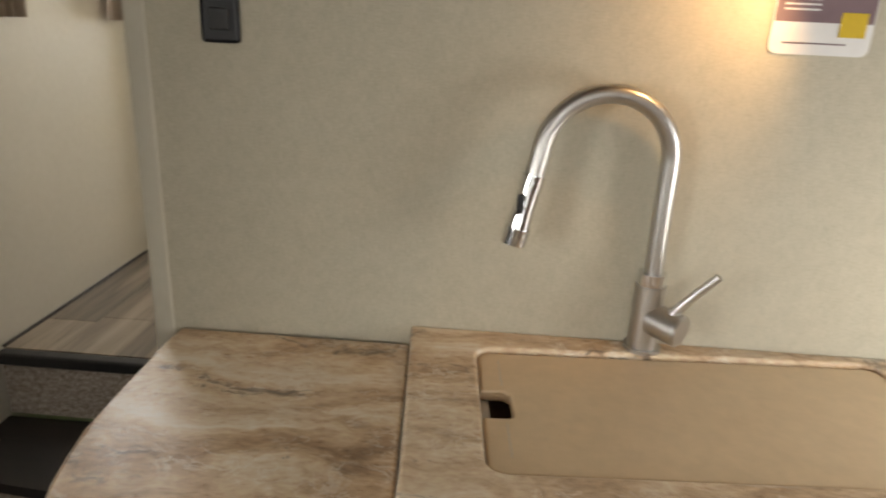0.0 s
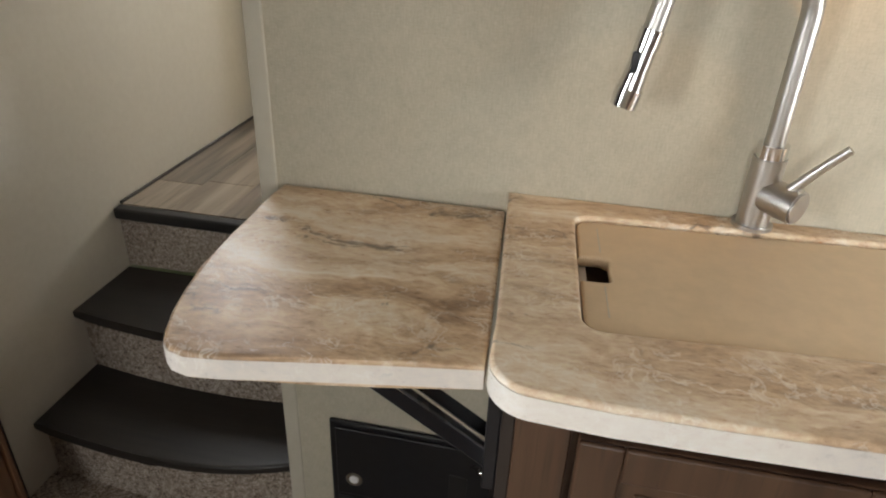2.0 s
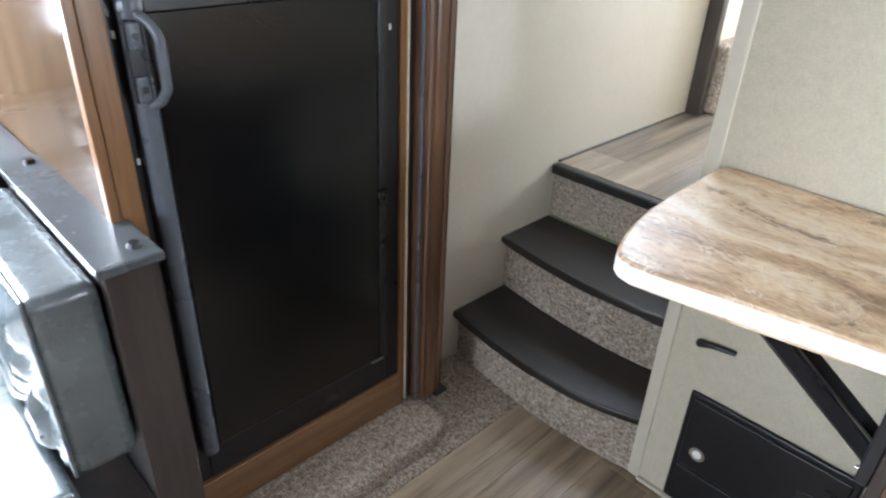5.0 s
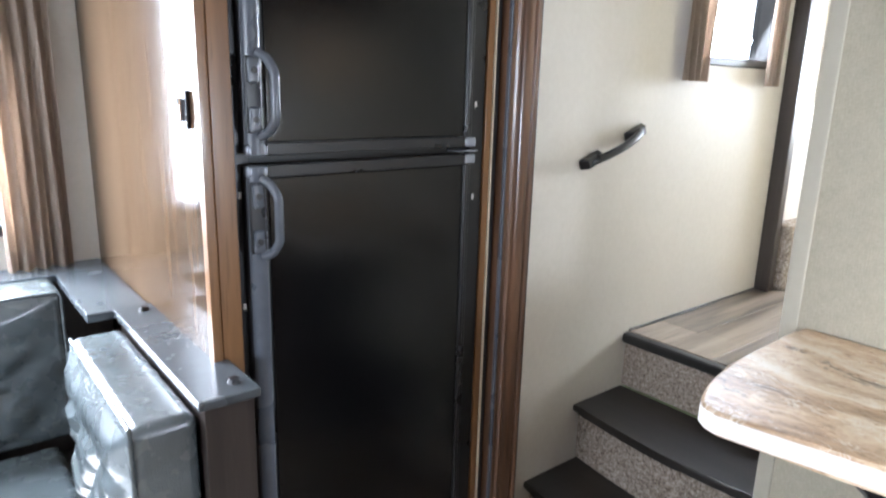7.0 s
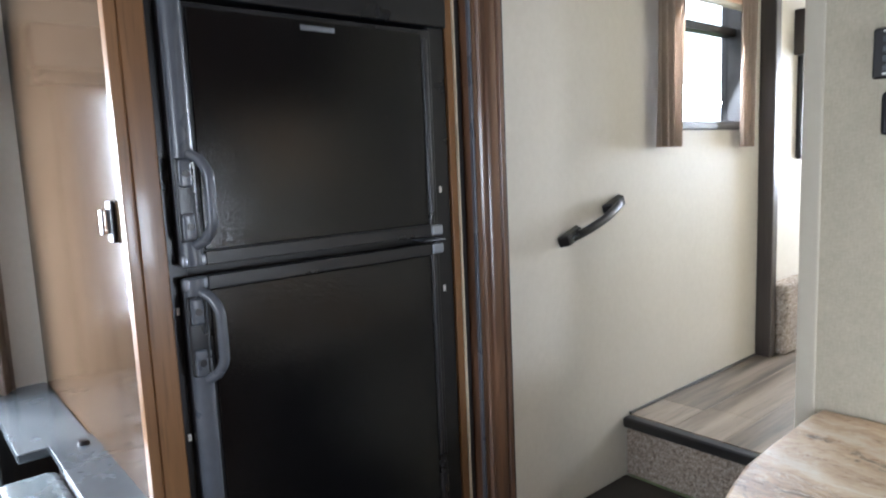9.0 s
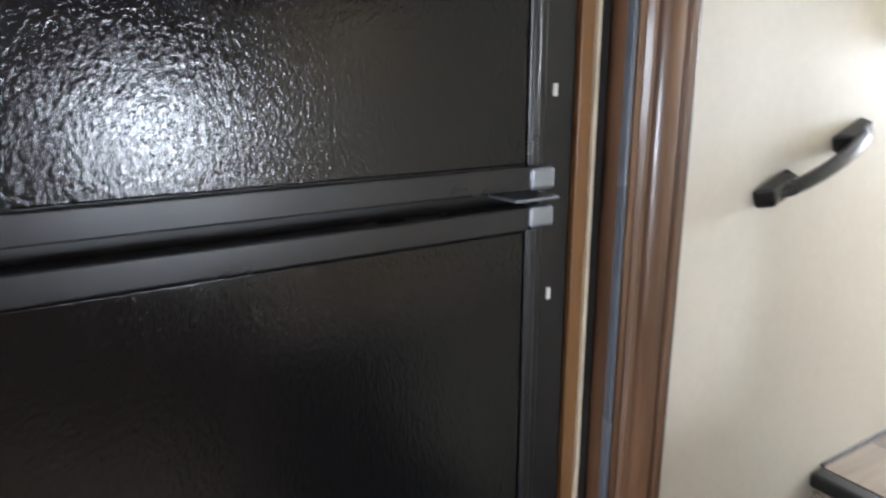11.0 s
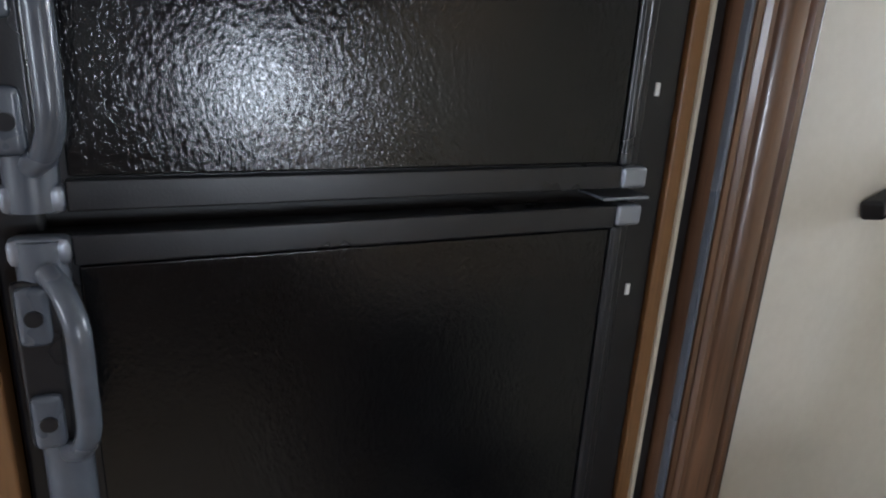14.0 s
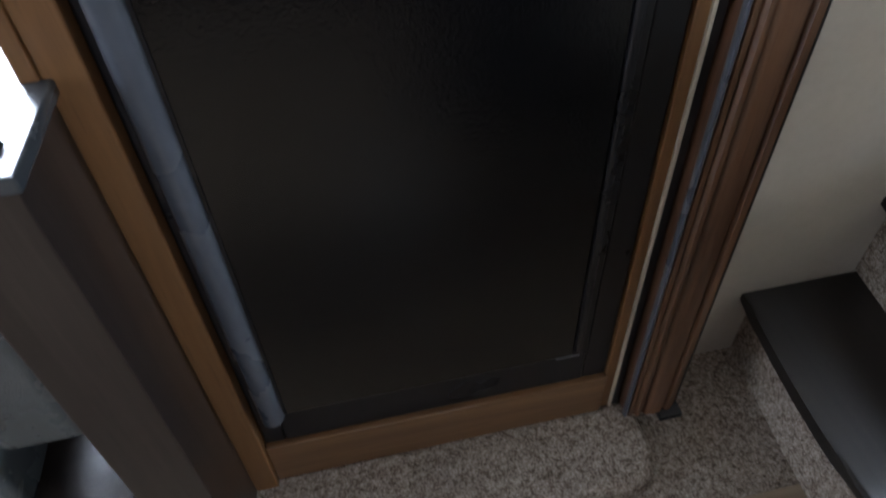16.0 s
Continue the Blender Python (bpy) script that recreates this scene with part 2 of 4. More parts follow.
SINKC = make_plain("tan_sink_cover", (0.66, 0.485, 0.305), 0.33, grain=0.05)
SINKR = make_plain("grey_sink_rim", (0.50, 0.47, 0.43), 0.35, grain=0.08)
HOLE = make_plain("dark_basin", (0.02, 0.018, 0.016), 0.5)
VINYL = make_vinyl("dark_grey_vinyl_upholstery", (0.085, 0.10, 0.105), 0.24)
GUNMETAL = make_plain("dark_grey_cap_laminate", (0.055, 0.062, 0.068), 0.24, grain=0.06)
DRAPE = make_linen("taupe_drape_cloth", (0.42, 0.335, 0.27), (0.29, 0.225, 0.175))
VALANCE = make_linen("tweed_valance_cloth", (0.30, 0.25, 0.21), (0.14, 0.11, 0.09))
SHADE = make_linen("pleated_shade_cloth", (0.72, 0.55, 0.42), (0.62, 0.46, 0.34))
SEALANT = make_plain("ivory_edge_strip", (0.62, 0.55, 0.42), 0.5)


def make_glass():
    m = Mat("window_glass", 0.02)
    m.b.inputs["Transmission Weight"].default_value = 1.0
    m.b.inputs["IOR"].default_value = 1.05
    return m.m


GLASS = make_glass()


# ---- mesh helpers ----
def box(bm, x0, x1, y0, y1, z0, z1, bevel=0.0, seg=2):
    """Adds a box, with its edges rounded by bevel."""
    made = bmesh.ops.create_cube(bm, size=1.0, matrix=Matrix.LocRotScale(((x0 + x1) / 2, (y0 + y1) / 2, (z0 + z1) / 2), None, (abs(x1 - x0), abs(y1 - y0), abs(z1 - z0))))
    if bevel:
        edges = {e for v in made["verts"] for e in v.link_edges}
        bmesh.ops.bevel(bm, geom=list(edges), offset=bevel, segments=seg, affect="EDGES", profile=0.5)
    return bm


def boxed(*a, **k):
    return box(bmesh.new(), *a, **k)


def cyl(bm, a, b, r, seg=20, r2=None):
    a, b = Vector(a), Vector(b)
    m = Matrix.Translation((a + b) / 2) @ (b - a).to_track_quat("Z", "Y").to_matrix().to_4x4()
    bmesh.ops.create_cone(bm, cap_ends=True, segments=seg, radius1=r, radius2=r if r2 is None else r2, depth=(b - a).length, matrix=m)
    return bm


def tube(bm, pts, r, seg=16):
    """A round tube along pts; r is a number or one radius for each point."""
    pts = [Vector(p) for p in pts]
    rings = []
    up = Vector((0, 1, 0))
    for i, p in enumerate(pts):
        d = (pts[min(i + 1, len(pts) - 1)] - pts[max(i - 1, 0)]).normalized()
        if abs(d.dot(up)) > 0.95:
            up = Vector((1, 0, 0))
        u = d.cross(up).normalized()
        v = d.cross(u).normalized()
        rad = r[i] if isinstance(r, (list, tuple)) else r
        rings.append([bm.verts.new(p + u * (rad * math.cos(2 * math.pi * k / seg)) + v * (rad * math.sin(2 * math.pi * k / seg))) for k in range(seg)])
    for a, b in zip(rings, rings[1:]):
        for k in range(seg):
            bm.faces.new((a[k], a[(k + 1) % seg], b[(k + 1) % seg], b[k]))
    bm.faces.new(rings[0]), bm.faces.new(rings[-1])
    return bm


def slab(bm, outline, z0, z1, bevel=0.0, seg=3):
    """An upright prism over a closed outline of (x, y)."""
    face = bm.faces.new([bm.verts.new((x, y, z0)) for x, y in outline])
    up = bmesh.ops.extrude_face_region(bm, geom=[face])
    top = [g for g in up["geom"] if isinstance(g, bmesh.types.BMVert)]
    for v in top:
        v.co.z = z1
    if bevel:
        mine = set(top) | set(face.verts)
        edges = [e for e in bm.edges if e.verts[0] in mine and e.verts[1] in mine and abs(e.verts[0].co.z - e.verts[1].co.z) < 1e-6]
        bmesh.ops.bevel(bm, geom=edges, offset=bevel, segments=seg, affect="EDGES", profile=0.5)
    return bm


def arc(cx, cy, r, a0, a1, n=8):
    return [(cx + r * math.cos(radians(a0 + (a1 - a0) * i / n)), cy + r * math.sin(radians(a0 + (a1 - a0) * i / n))) for i in range(n + 1)]


def sweep_z(bm, profile, z0, z1):
    """An upright moulding with an open-plan closed profile of (x, y)."""
    return slab(bm, profile, z0, z1)


def mesh_of(name, bm, material, smooth=True):
    bmesh.ops.recalc_face_normals(bm, faces=bm.faces)
    data = bpy.data.meshes.new(name)
    bm.to_mesh(data)
    bm.free()
    data.materials.append(material)
    if smooth:
        for p in data.polygons:
            p.use_smooth = True
        around = [[] for _ in data.vertices]
        faces = [(p.normal.copy(), p.area) for p in data.polygons]
        for p in data.polygons:
            for v in p.vertices:
                around[v].append(p.index)
        split = []
        for p in data.polygons:
            for v in p.vertices:
                n = Vector()
                for k in around[v]:
                    if faces[k][0].dot(faces[p.index][0]) > 0.7:
                        n += faces[k][0] * faces[k][1]
                split.append(n.normalized() if n.length > 1e-12 else faces[p.index][0])
        data.normals_split_custom_set(split)
    return data


def part(name, bm, material, parent, label="", smooth=True):
    ob = new(name, mesh_of(name, bm, material, smooth))
    ob.parent = parent
    return tagged(ob, label)


def thing(name, label, category, at=(0, 0, 0), group="", kind=""):
    ob = new(name)
    ob.empty_display_size = 0.05
    ob.location = at
    scene_base = Matrix.Translation(at)
    ob.matrix_world = scene_base
    return tagged(ob, label, category, group, kind)


def put(name, bm, material, parent, label=""):
    """A part given in world places under a thing that stands elsewhere."""
    bmesh.ops.translate(bm, verts=bm.verts, vec=-Vector(parent.location))
    return part(name, bm, material, parent, label)


def structure(name, bm, material, label, category):
    return tagged(new(name, mesh_of(name, bm, material)), label, category, kind="structure")


def wall_with_hole(x0, x1, y0, y1, z0, z1, hole, axis):
    """A wall along axis ('x' or 'y') with one opening (a0, a1, b0, b1): along and up."""
    bm = bmesh.new()
    a0, a1, b0, b1 = hole
    if axis == "y":
        for s in ((y0, a0, z0, z1), (a1, y1, z0, z1), (a0, a1, z0, b0), (a0, a1, b1, z1)):
            box(bm, x0, x1, *s)
    else:
        for s in ((x0, a0, z0, z1), (a1, x1, z0, z1), (a0, a1, z0, b0), (a0, a1, b1, z1)):
            box(bm, s[0], s[1], y0, y1, s[2], s[3])
    return bm


# ---- structure ----
CEIL = 2.3
WX = -1.26
YK = 0.945
floor = structure("floor", boxed(-0.99, 1.19, -4.1, 1.6, FLOOR - 0.06, FLOOR - 0.006), PLANK, "weathered grey-brown vinyl plank floor", "floor")
structure("wall_kitchen", boxed(-0.575, 1.19, YK, YK + 0.08, FLOOR, CEIL), LINEN, "beige linen-textured kitchen wall", "wall")
structure("wall_hall", boxed(-0.575, -0.5, YK + 0.08, 3.9, FLOOR, CEIL), LINEN, "beige linen-textured hallway wall", "wall")
bm = wall_with_hole(-1.34, WX, 0.70, 2.4, FLOOR - 0.06, CEIL, (1.60, 2.13, 1.44, 2.06), "y")
for s in ((2.4, 2.62, FLOOR, CEIL), (2.96, 3.9, FLOOR, CEIL), (2.62, 2.96, FLOOR, 1.34), (2.62, 2.96, 1.78, CEIL)):
    box(bm, -1.34, WX, *s)
structure("wall_stairs", bm, CREAM, "cream wallboard beside the stairs, with a window", "wall")
# Unseen end wall; its opening is made up for the fill lamp.
structure("wall_bedroom_end", wall_with_hole(-1.34, -0.5, 3.9, 3.98, FLOOR, CEIL, (-1.1, -0.6, 1.2, 1.8), "x"), CREAM, "unseen cream wall closing the upper room, opened for an added lamp", "wall")
# Unseen wall; its brown tone is chosen to keep the refrigerator's reflection dark.
structure("wall_entry", wall_with_hole(1.19, 1.27, -4.1, 1.1, FLOOR, CEIL, (0.33, 0.67, 0.91, 1.31), "y"), CABW, "unseen wall, made brown to darken refrigerator reflections, with a small window", "wall")
structure("wall_rear", wall_with_hole(-2.2, 1.27, -4.18, -4.1, FLOOR, CEIL, (-0.9, 0.9, 0.9, 1.8), "x"), LINEN, "unseen beige rear wall with an assumed wide window", "wall")
structure("wall_above_slide", boxed(-1.34, WX, -4.1, 0.70, 1.86, CEIL), LINEN, "beige wall above the slide-out", "wall")
structure("wall_slide", wall_with_hole(-2.13, -2.05, -4.1, 0.70, FLOOR, 1.86, (-1.45, -0.24, 0.93, 1.62), "y"), CREAM, "slide-out outer wall with the dinette window", "wall")
structure("wall_slide_end", boxed(-2.05, WX - 0.08, 0.64, 0.70, FLOOR, 1.86), CREAM, "end wall of the slide-out", "wall")
structure("ceiling", boxed(-1.34, 1.27, -4.18, 3.98, CEIL, CEIL + 0.05), WHITE, "white ceiling board", "ceiling")
structure("ceiling_slide", boxed(-2.13, -1.20, -4.1, 0.70, 1.825, 1.86), WHITE, "low white slide-out ceiling", "ceiling")
structure("floor_slide", boxed(-2.05, -1.06, -4.1, 0.64, FLOOR - 0.05, 0.02), CARPET, "tweed carpet on the slide-out floor", "floor")
bm = bmesh.new()
lip = [(-1.16, 0.665)] + arc(-1.05, 0.605, 0.06, 90, 0, 6) + [(-0.99, -2.6), (-1.16, -2.6)]
slab(bm, lip, FLOOR, 0.028, 0.02, 4)
structure("carpet_lip", bm, CARPET, "rounded tweed-carpeted edge of the slide-out floor", "carpet")
structure("carpet_corner", boxed(WX, -0.955, 0.60, 0.96, FLOOR - 0.05, FLOOR + 0.004), CARPET, "tweed carpet in the corner by the stairs", "carpet")
structure("carpet_strip", boxed(-1.0, -0.955, -2.6, 0.60, FLOOR - 0.05, FLOOR + 0.003), CARPET, "narrow tweed carpet strip along the slide-out", "carpet")
# Glowing ring added far outside so that the window views burn white.
bm = bmesh.new()
ringb = [[bm.verts.new((70 * math.cos(2 * math.pi * k / 48), 70 * math.sin(2 * math.pi * k / 48), z)) for k in range(48)] for z in (1.0, 22.0)]
for k in range(48):
    bm.faces.new((ringb[0][k], ringb[0][(k + 1) % 48], ringb[1][(k + 1) % 48], ringb[1][k]))
SKYGLOW = Mat("glowing_sky_backdrop", 1.0)
SKYGLOW.colour((0.8, 0.85, 0.9))
SKYGLOW.b.inputs["Emission Color"].default_value = (0.9, 0.95, 1.0, 1)
SKYGLOW.b.inputs["Emission Strength"].default_value = 3.0
glow_ring = structure("backdrop", bm, SKYGLOW.m, "glowing backdrop ring added to whiten the window views", "backdrop")
glow_ring.visible_shadow = False
structure("ground", boxed(-400, 400, -400, 400, -1.2, -1.1), make_plain("grass", (0.075, 0.12, 0.03), 0.9, grain=0.5, scale=3), "green mown grass outside", "ground")

# corner trim of the kitchen wall
structure("trim_corner", boxed(-0.580, -0.546, YK - 0.004, YK + 0.082, FLOOR, CEIL, bevel=0.003), TRIMPALE, "pale corner trim on the wall end", "trim")
structure("trim_floor", boxed(-0.546, -0.06, YK - 0.014, YK, FLOOR, FLOOR + 0.012, bevel=0.003), TRIMPALE, "pale floor strip along the wall", "trim")
# door frame on the landing
bm = bmesh.new()
box(bm, WX, -1.20, 2.265, 2.31, 0.548, CEIL, 0.004)
structure("door_frame", bm, DARKW, "espresso wooden door frame on the landing", "door frame")

# ---- stairs ----
stairs = thing("stairs", "carpeted steps with dark bowed treads and a plank landing", "stairs", (-0.92, 1.3, FLOOR), kind="structure")
XR = -0.575


def bowed(y_wall, y_mid, y_back):
    """Plan of a tread whose front edge bows forward."""
    n = 14
    front = []
    for i in range(n + 1):
        u = i / n
        x = WX + (XR - WX) * u
        front.append((x, y_wall + (y_mid - y_wall) * math.sin(math.pi * min(1.0, 0.5 * u / 0.58)) if u < 0.58 else y_mid + (0.945 - y_mid if y_wall < 1 else 0.03) * ((u - 0.58) / 0.42) ** 2))
    return front + [(XR, y_back), (WX, y_back)]


for z, y_wall, y_mid, y_back, below in ((0.152, 0.922, 0.885, 1.17, FLOOR), (0.354, 1.135, 1.098, 1.38, 0.152)):
    put("tread", slab(bmesh.new(), bowed(y_wall, y_mid, y_back), z - 0.028, z, 0.008, 3), TREAD, stairs, "espresso vinyl-covered tread")
    put("riser", slab(bmesh.new(), bowed(y_wall + 0.03, y_mid + 0.03, y_back), below + 0.001, z - 0.028), CARPET, stairs, "tweed carpet riser")
put("riser", boxed(WX, XR, 1.388, 1.44, 0.355, 0.525), CARPET, stairs, "tweed carpet riser")
put("nosing", boxed(WX + 0.001, XR, 1.362, 1.40, 0.515, 0.549, bevel=0.008, seg=3), NOSING, stairs, "black rubber nosing")
landing = structure("floor_landing", boxed(WX, XR, 1.395, 3.9, 0.45, 0.540), PLANKL, "weathered plank landing floor", "floor")
structure("baseboard_landing", boxed(WX, WX + 0.008, 1.40, 2.262, 0.548, 0.556, bevel=0.002), DARKW, "thin dark edging along the landing", "baseboard")
# carpeted platform beyond the door frame
structure("bed_platform", boxed(WX, -1.165, 2.33, 3.9, 0.548, 0.83, bevel=0.015), CARPET, "carpeted low platform in the upper room", "platform")


# ---- refrigerator and its cabinet ----
cab = thing("refrigerator_cabinet", "walnut-grained tall cabinet around the refrigerator", "cabinet", (-1.6, 0.28, 0.02))
FX = -1.145
put("side_panel", boxed(-2.045, FX + 0.004, -0.062, -0.046, 0.02, 1.824, bevel=0.002), WALNUT, cab, "glossy walnut-grained side panel")
put("stile", boxed(FX - 0.02, FX + 0.012, -0.046, -0.006, 0.02, 1.824, bevel=0.003), STILE, cab, "honey-coloured stile")
put("edge_strip", boxed(FX - 0.01, FX + 0.014, -0.064, -0.0465, 0.02, 1.824, bevel=0.002), STILE, cab)
put("stile", boxed(FX - 0.02, FX - 0.006, 0.598, 0.616, 0.03, 1.824, bevel=0.002), STILE, cab, "honey-coloured stile")
put("edge_strip", boxed(FX - 0.02, FX - 0.003, 0.6165, 0.621, 0.03, 1.824), SEALANT, cab, "ivory edge strip")
put("bottom_rail", boxed(FX - 0.02, FX, -0.006, 0.598, 0.028, 0.137, bevel=0.003), RAILW, cab, "honey-coloured bottom rail")
put("top_rail", boxed(FX - 0.02, FX - 0.004, -0.006, 0.598, 1.702, 1.824, bevel=0.002), RAILW, cab, "honey-coloured top panel")
put("top_frame", boxed(FX - 0.01, FX + 0.004, 0.02, 0.575, 1.775, 1.824, bevel=0.004), RAILW, cab)
put("back_panel", boxed(-2.045, -2.03, -0.046, 0.616, 0.02, 1.824), RAILW, cab)
put("far_side", boxed(-2.03, FX - 0.02, 0.622, 0.636, 0.02, 1.824), RAILW, cab)

FXF = -1.158
fr = thing("refrigerator", "black two-door refrigerator with pebbled door skins, doors shut", "refrigerator", (-1.45, 0.3, 0.137))
LINER = make_plain("white_fridge_liner", (0.78, 0.80, 0.83), 0.35, grain=0.03)
CLEAR = Mat("clear_shelf_plastic", 0.12)
CLEAR.b.inputs["Transmission Weight"].default_value = 0.9
CLEAR.colour((0.85, 0.88, 0.92))
FIN = make_plain("grey_cooling_fin", (0.35, 0.36, 0.38), 0.35, 0.8)
TAPE = make_plain("blue_packing_tape", (0.02, 0.28, 0.42), 0.5)
for q in ((-1.98, -1.96, -0.004, 0.596, 0.139, 1.70), (-1.96, FXF - 0.03, -0.004, 0.010, 0.139, 1.70), (-1.96, FXF - 0.03, 0.582, 0.596, 0.139, 1.70), (-1.96, FXF - 0.03, 0.010, 0.582, 1.686, 1.70), (-1.96, FXF - 0.03, 0.010, 0.582, 0.139, 0.155), (-1.96, FXF - 0.03, 0.010, 0.582, 1.20, 1.215)):
    put("casing", boxed(*q), BLACK, fr)
for q in ((-1.72, -1.70, 0.032, 0.552, 0.24, 1.185), (-1.70, FXF - 0.031, 0.018, 0.032, 0.24, 1.185), (-1.70, FXF - 0.031, 0.552, 0.566, 0.24, 1.185), (-1.70, FXF - 0.031, 0.032, 0.552, 1.175, 1.185), (-1.70, FXF - 0.031, 0.032, 0.552, 0.24, 0.25)):
    put("liner", boxed(*q), LINER, fr, "white moulded liner")
for k in range(26):
    put("cooling_fin", boxed(-1.695, -1.66, 0.085 + 0.0152 * k, 0.087 + 0.0152 * k, 1.06, 1.16), FIN, fr)
bmw = bmesh.new()
for k in range(13):
    cyl(bmw, (-1.60, 0.25 + 0.018 * k, 0.985), (-1.38, 0.25 + 0.018 * k, 0.985), 0.0016, 6)
cyl(bmw, (-1.38, 0.24, 0.985), (-1.38, 0.475, 0.985), 0.0025, 8)
cyl(bmw, (-1.60, 0.05, 0.985), (-1.60, 0.54, 0.985), 0.0025, 8)
put("wire_rack", bmw, LINER, fr, "white wire rack")
for z in (0.87, 0.69, 0.54):
    sh = put("shelf", boxed(-1.68, -1.262, 0.036, 0.548, z - 0.004, z, bevel=0.001), CLEAR.m, fr, "clear ribbed plastic shelf")
    bmw = bmesh.new()
    for k in range(24):
        box(bmw, -1.67, -1.27, 0.05 + 0.0205 * k, 0.054 + 0.0205 * k, z, z + 0.002)
    bmesh.ops.translate(bmw, verts=bmw.verts, vec=-Vector(fr.location))
    part("rib", bmw, CLEAR.m, sh)
crisp = put("crisper_drawer", boxed(-1.68, -1.28, 0.045, 0.54, 0.255, 0.52, bevel=0.01), CLEAR.m, fr, "clear crisper drawer")
for y in (0.16, 0.33):
    tp = boxed(-1.2795, -1.278, y, y + 0.012, 0.50, 0.55)
    bmesh.ops.translate(tp, verts=tp.verts, vec=-Vector(fr.location))
    part("tape", tp, TAPE, crisp, "blue packing tape")
# surround frame
put("frame_side", boxed(FXF - 0.03, FXF + 0.004, -0.004, 0.030, 0.139, 1.70, bevel=0.004), BLACK, fr)
put("frame_side", boxed(FXF - 0.03, FXF + 0.003, 0.552, 0.596, 0.139, 1.70, bevel=0.004), BLACK, fr)
put("frame_bottom", boxed(FXF - 0.03, FXF + 0.004, 0.030, 0.552, 0.139, 0.235, bevel=0.004), BLACK, fr)
put("frame_middle", boxed(FXF - 0.03, FXF - 0.012, 0.030, 0.552, 1.18, 1.24), NOSING, fr)
ctrl = put("control_panel", boxed(FXF - 0.03, FXF + 0.014, -0.004, 0.596, 1.640, 1.70, bevel=0.005), BLACK, fr, "black control strip")
for i, y in enumerate((0.205, 0.222, 0.239, 0.254, 0.270)):
    for z in (1.672, 1.662):
        put("indicator", boxed(FXF + 0.0142, FXF + 0.0152, y, y + 0.007, z, z + 0.0035), CLIPW, ctrl)
put("indicator", boxed(FXF + 0.0142, FXF + 0.0152, 0.300, 0.308, 1.660, 1.668), CLIPW, ctrl)
for i in range(6):
    put("indicator", boxed(FXF + 0.0142, FXF + 0.0152, 0.345 + 0.008 * i, 0.349 + 0.008 * i, 1.657, 1.661 + 0.0012 * i), CLIPW, ctrl)
put("indicator", boxed(FXF + 0.0142, FXF + 0.0152, 0.343, 0.395, 1.651, 1.653), CLIPW, ctrl)


def fridge_door(name, z0, z1, rail_low, rail_high):
    """A door: slab, pebbled skin, smooth rails, grip column and hinge covers."""
    x0, x1 = FXF + 0.004, FXF + 0.030
    d = put(name, boxed(x0 - 0.012, x1 - 0.004, 0.012, 0.540, z0 + 0.004, z1 - 0.004, bevel=0.003), BLACK, fr)
    loc = lambda nm, b, mat, lab="": part(nm, shift(b), mat, d, lab)

    def shift(b):
        bmesh.ops.translate(b, verts=b.verts, vec=-Vector(fr.location))
        return b
    loc("skin", boxed(x1 - 0.005, x1, 0.052, 0.513, z0 + (0.024 if rail_low else 0.012), z1 - (0.024 if rail_high else 0.012), bevel=0.002), PEBBLE, "pebbled glossy black skin")
    if rail_low:
        loc("rail", boxed(x1 - 0.006, x1 + 0.004, 0.050, 0.516, z0, z0 + 0.0225, bevel=0.0018, seg=3), BLACK, "smooth black plastic rail")
    if rail_high:
        loc("rail", boxed(x1 - 0.006, x1 + 0.004, 0.050, 0.516, z1 - 0.0225, z1, bevel=0.0018, seg=3), BLACK, "smooth black plastic rail")
    loc("hinge_stile", boxed(x1 - 0.006, x1 + 0.003, 0.5155, 0.528, z0 + 0.021, z1 - 0.021, bevel=0.004), BLACK)
    bmg = bmesh.new()
    slab(bmg, [(x1 - 0.006, 0.013)] + arc(x1 - 0.004, 0.030, 0.017, -75, 75, 8) + [(x1 - 0.006, 0.048)], z0 + 0.002, z1 - 0.002)
    loc("grip_column", bmg, GREYP, "rounded charcoal grip column")
    return d, loc


upper, up_loc = fridge_door("upper_door", 1.2175, 1.632, True, False)
lower, low_loc = fridge_door("lower_door", 0.243, 1.2005, False, True)
low_loc("door_liner", boxed(FXF - 0.036, FXF - 0.0085, 0.045, 0.54, 0.262, 1.165, bevel=0.006), LINER, "white inner door liner")
for z in (0.30, 0.55, 0.80):
    low_loc("door_bin", boxed(FXF - 0.098, FXF - 0.037, 0.07, 0.515, z, z + 0.11, bevel=0.012), CLEAR.m, "clear door bin")


def handle(loc, z0, z1):
    x = FXF + 0.034
    mid = (z0 + z1) / 2
    loc("latch_recess", boxed(x, x + 0.010, 0.010, 0.040, z0 + 0.006, z1 - 0.006, bevel=0.004), BLACK, "black latch backing")
    for z in (z0 + 0.03, z1 - 0.03):
        loc("latch_boss", boxed(x + 0.009, x + 0.017, 0.013, 0.034, z - 0.022, z + 0.022, bevel=0.005), GREYP)
        b = bmesh.new()
        cyl(b, (x + 0.016, 0.024, z), (x + 0.019, 0.024, z), 0.006, 14)
        loc("screw_cap", b, BLACK)
    b = bmesh.new()
    pts = []
    for k in range(17):
        u = k / 16
        bulge = min(1.0, 4.5 * min(u, 1 - u)) ** 0.5
        pts.append((x + 0.008 + 0.028 * bulge, 0.034 + 0.018 * bulge, z0 + (z1 - z0) * u))
    tube(b, pts, 0.0085, 12)
    loc("handle", b, GREYP, "charcoal bow handle")


handle(up_loc, 1.252, 1.395)
handle(low_loc, 1.035, 1.178)
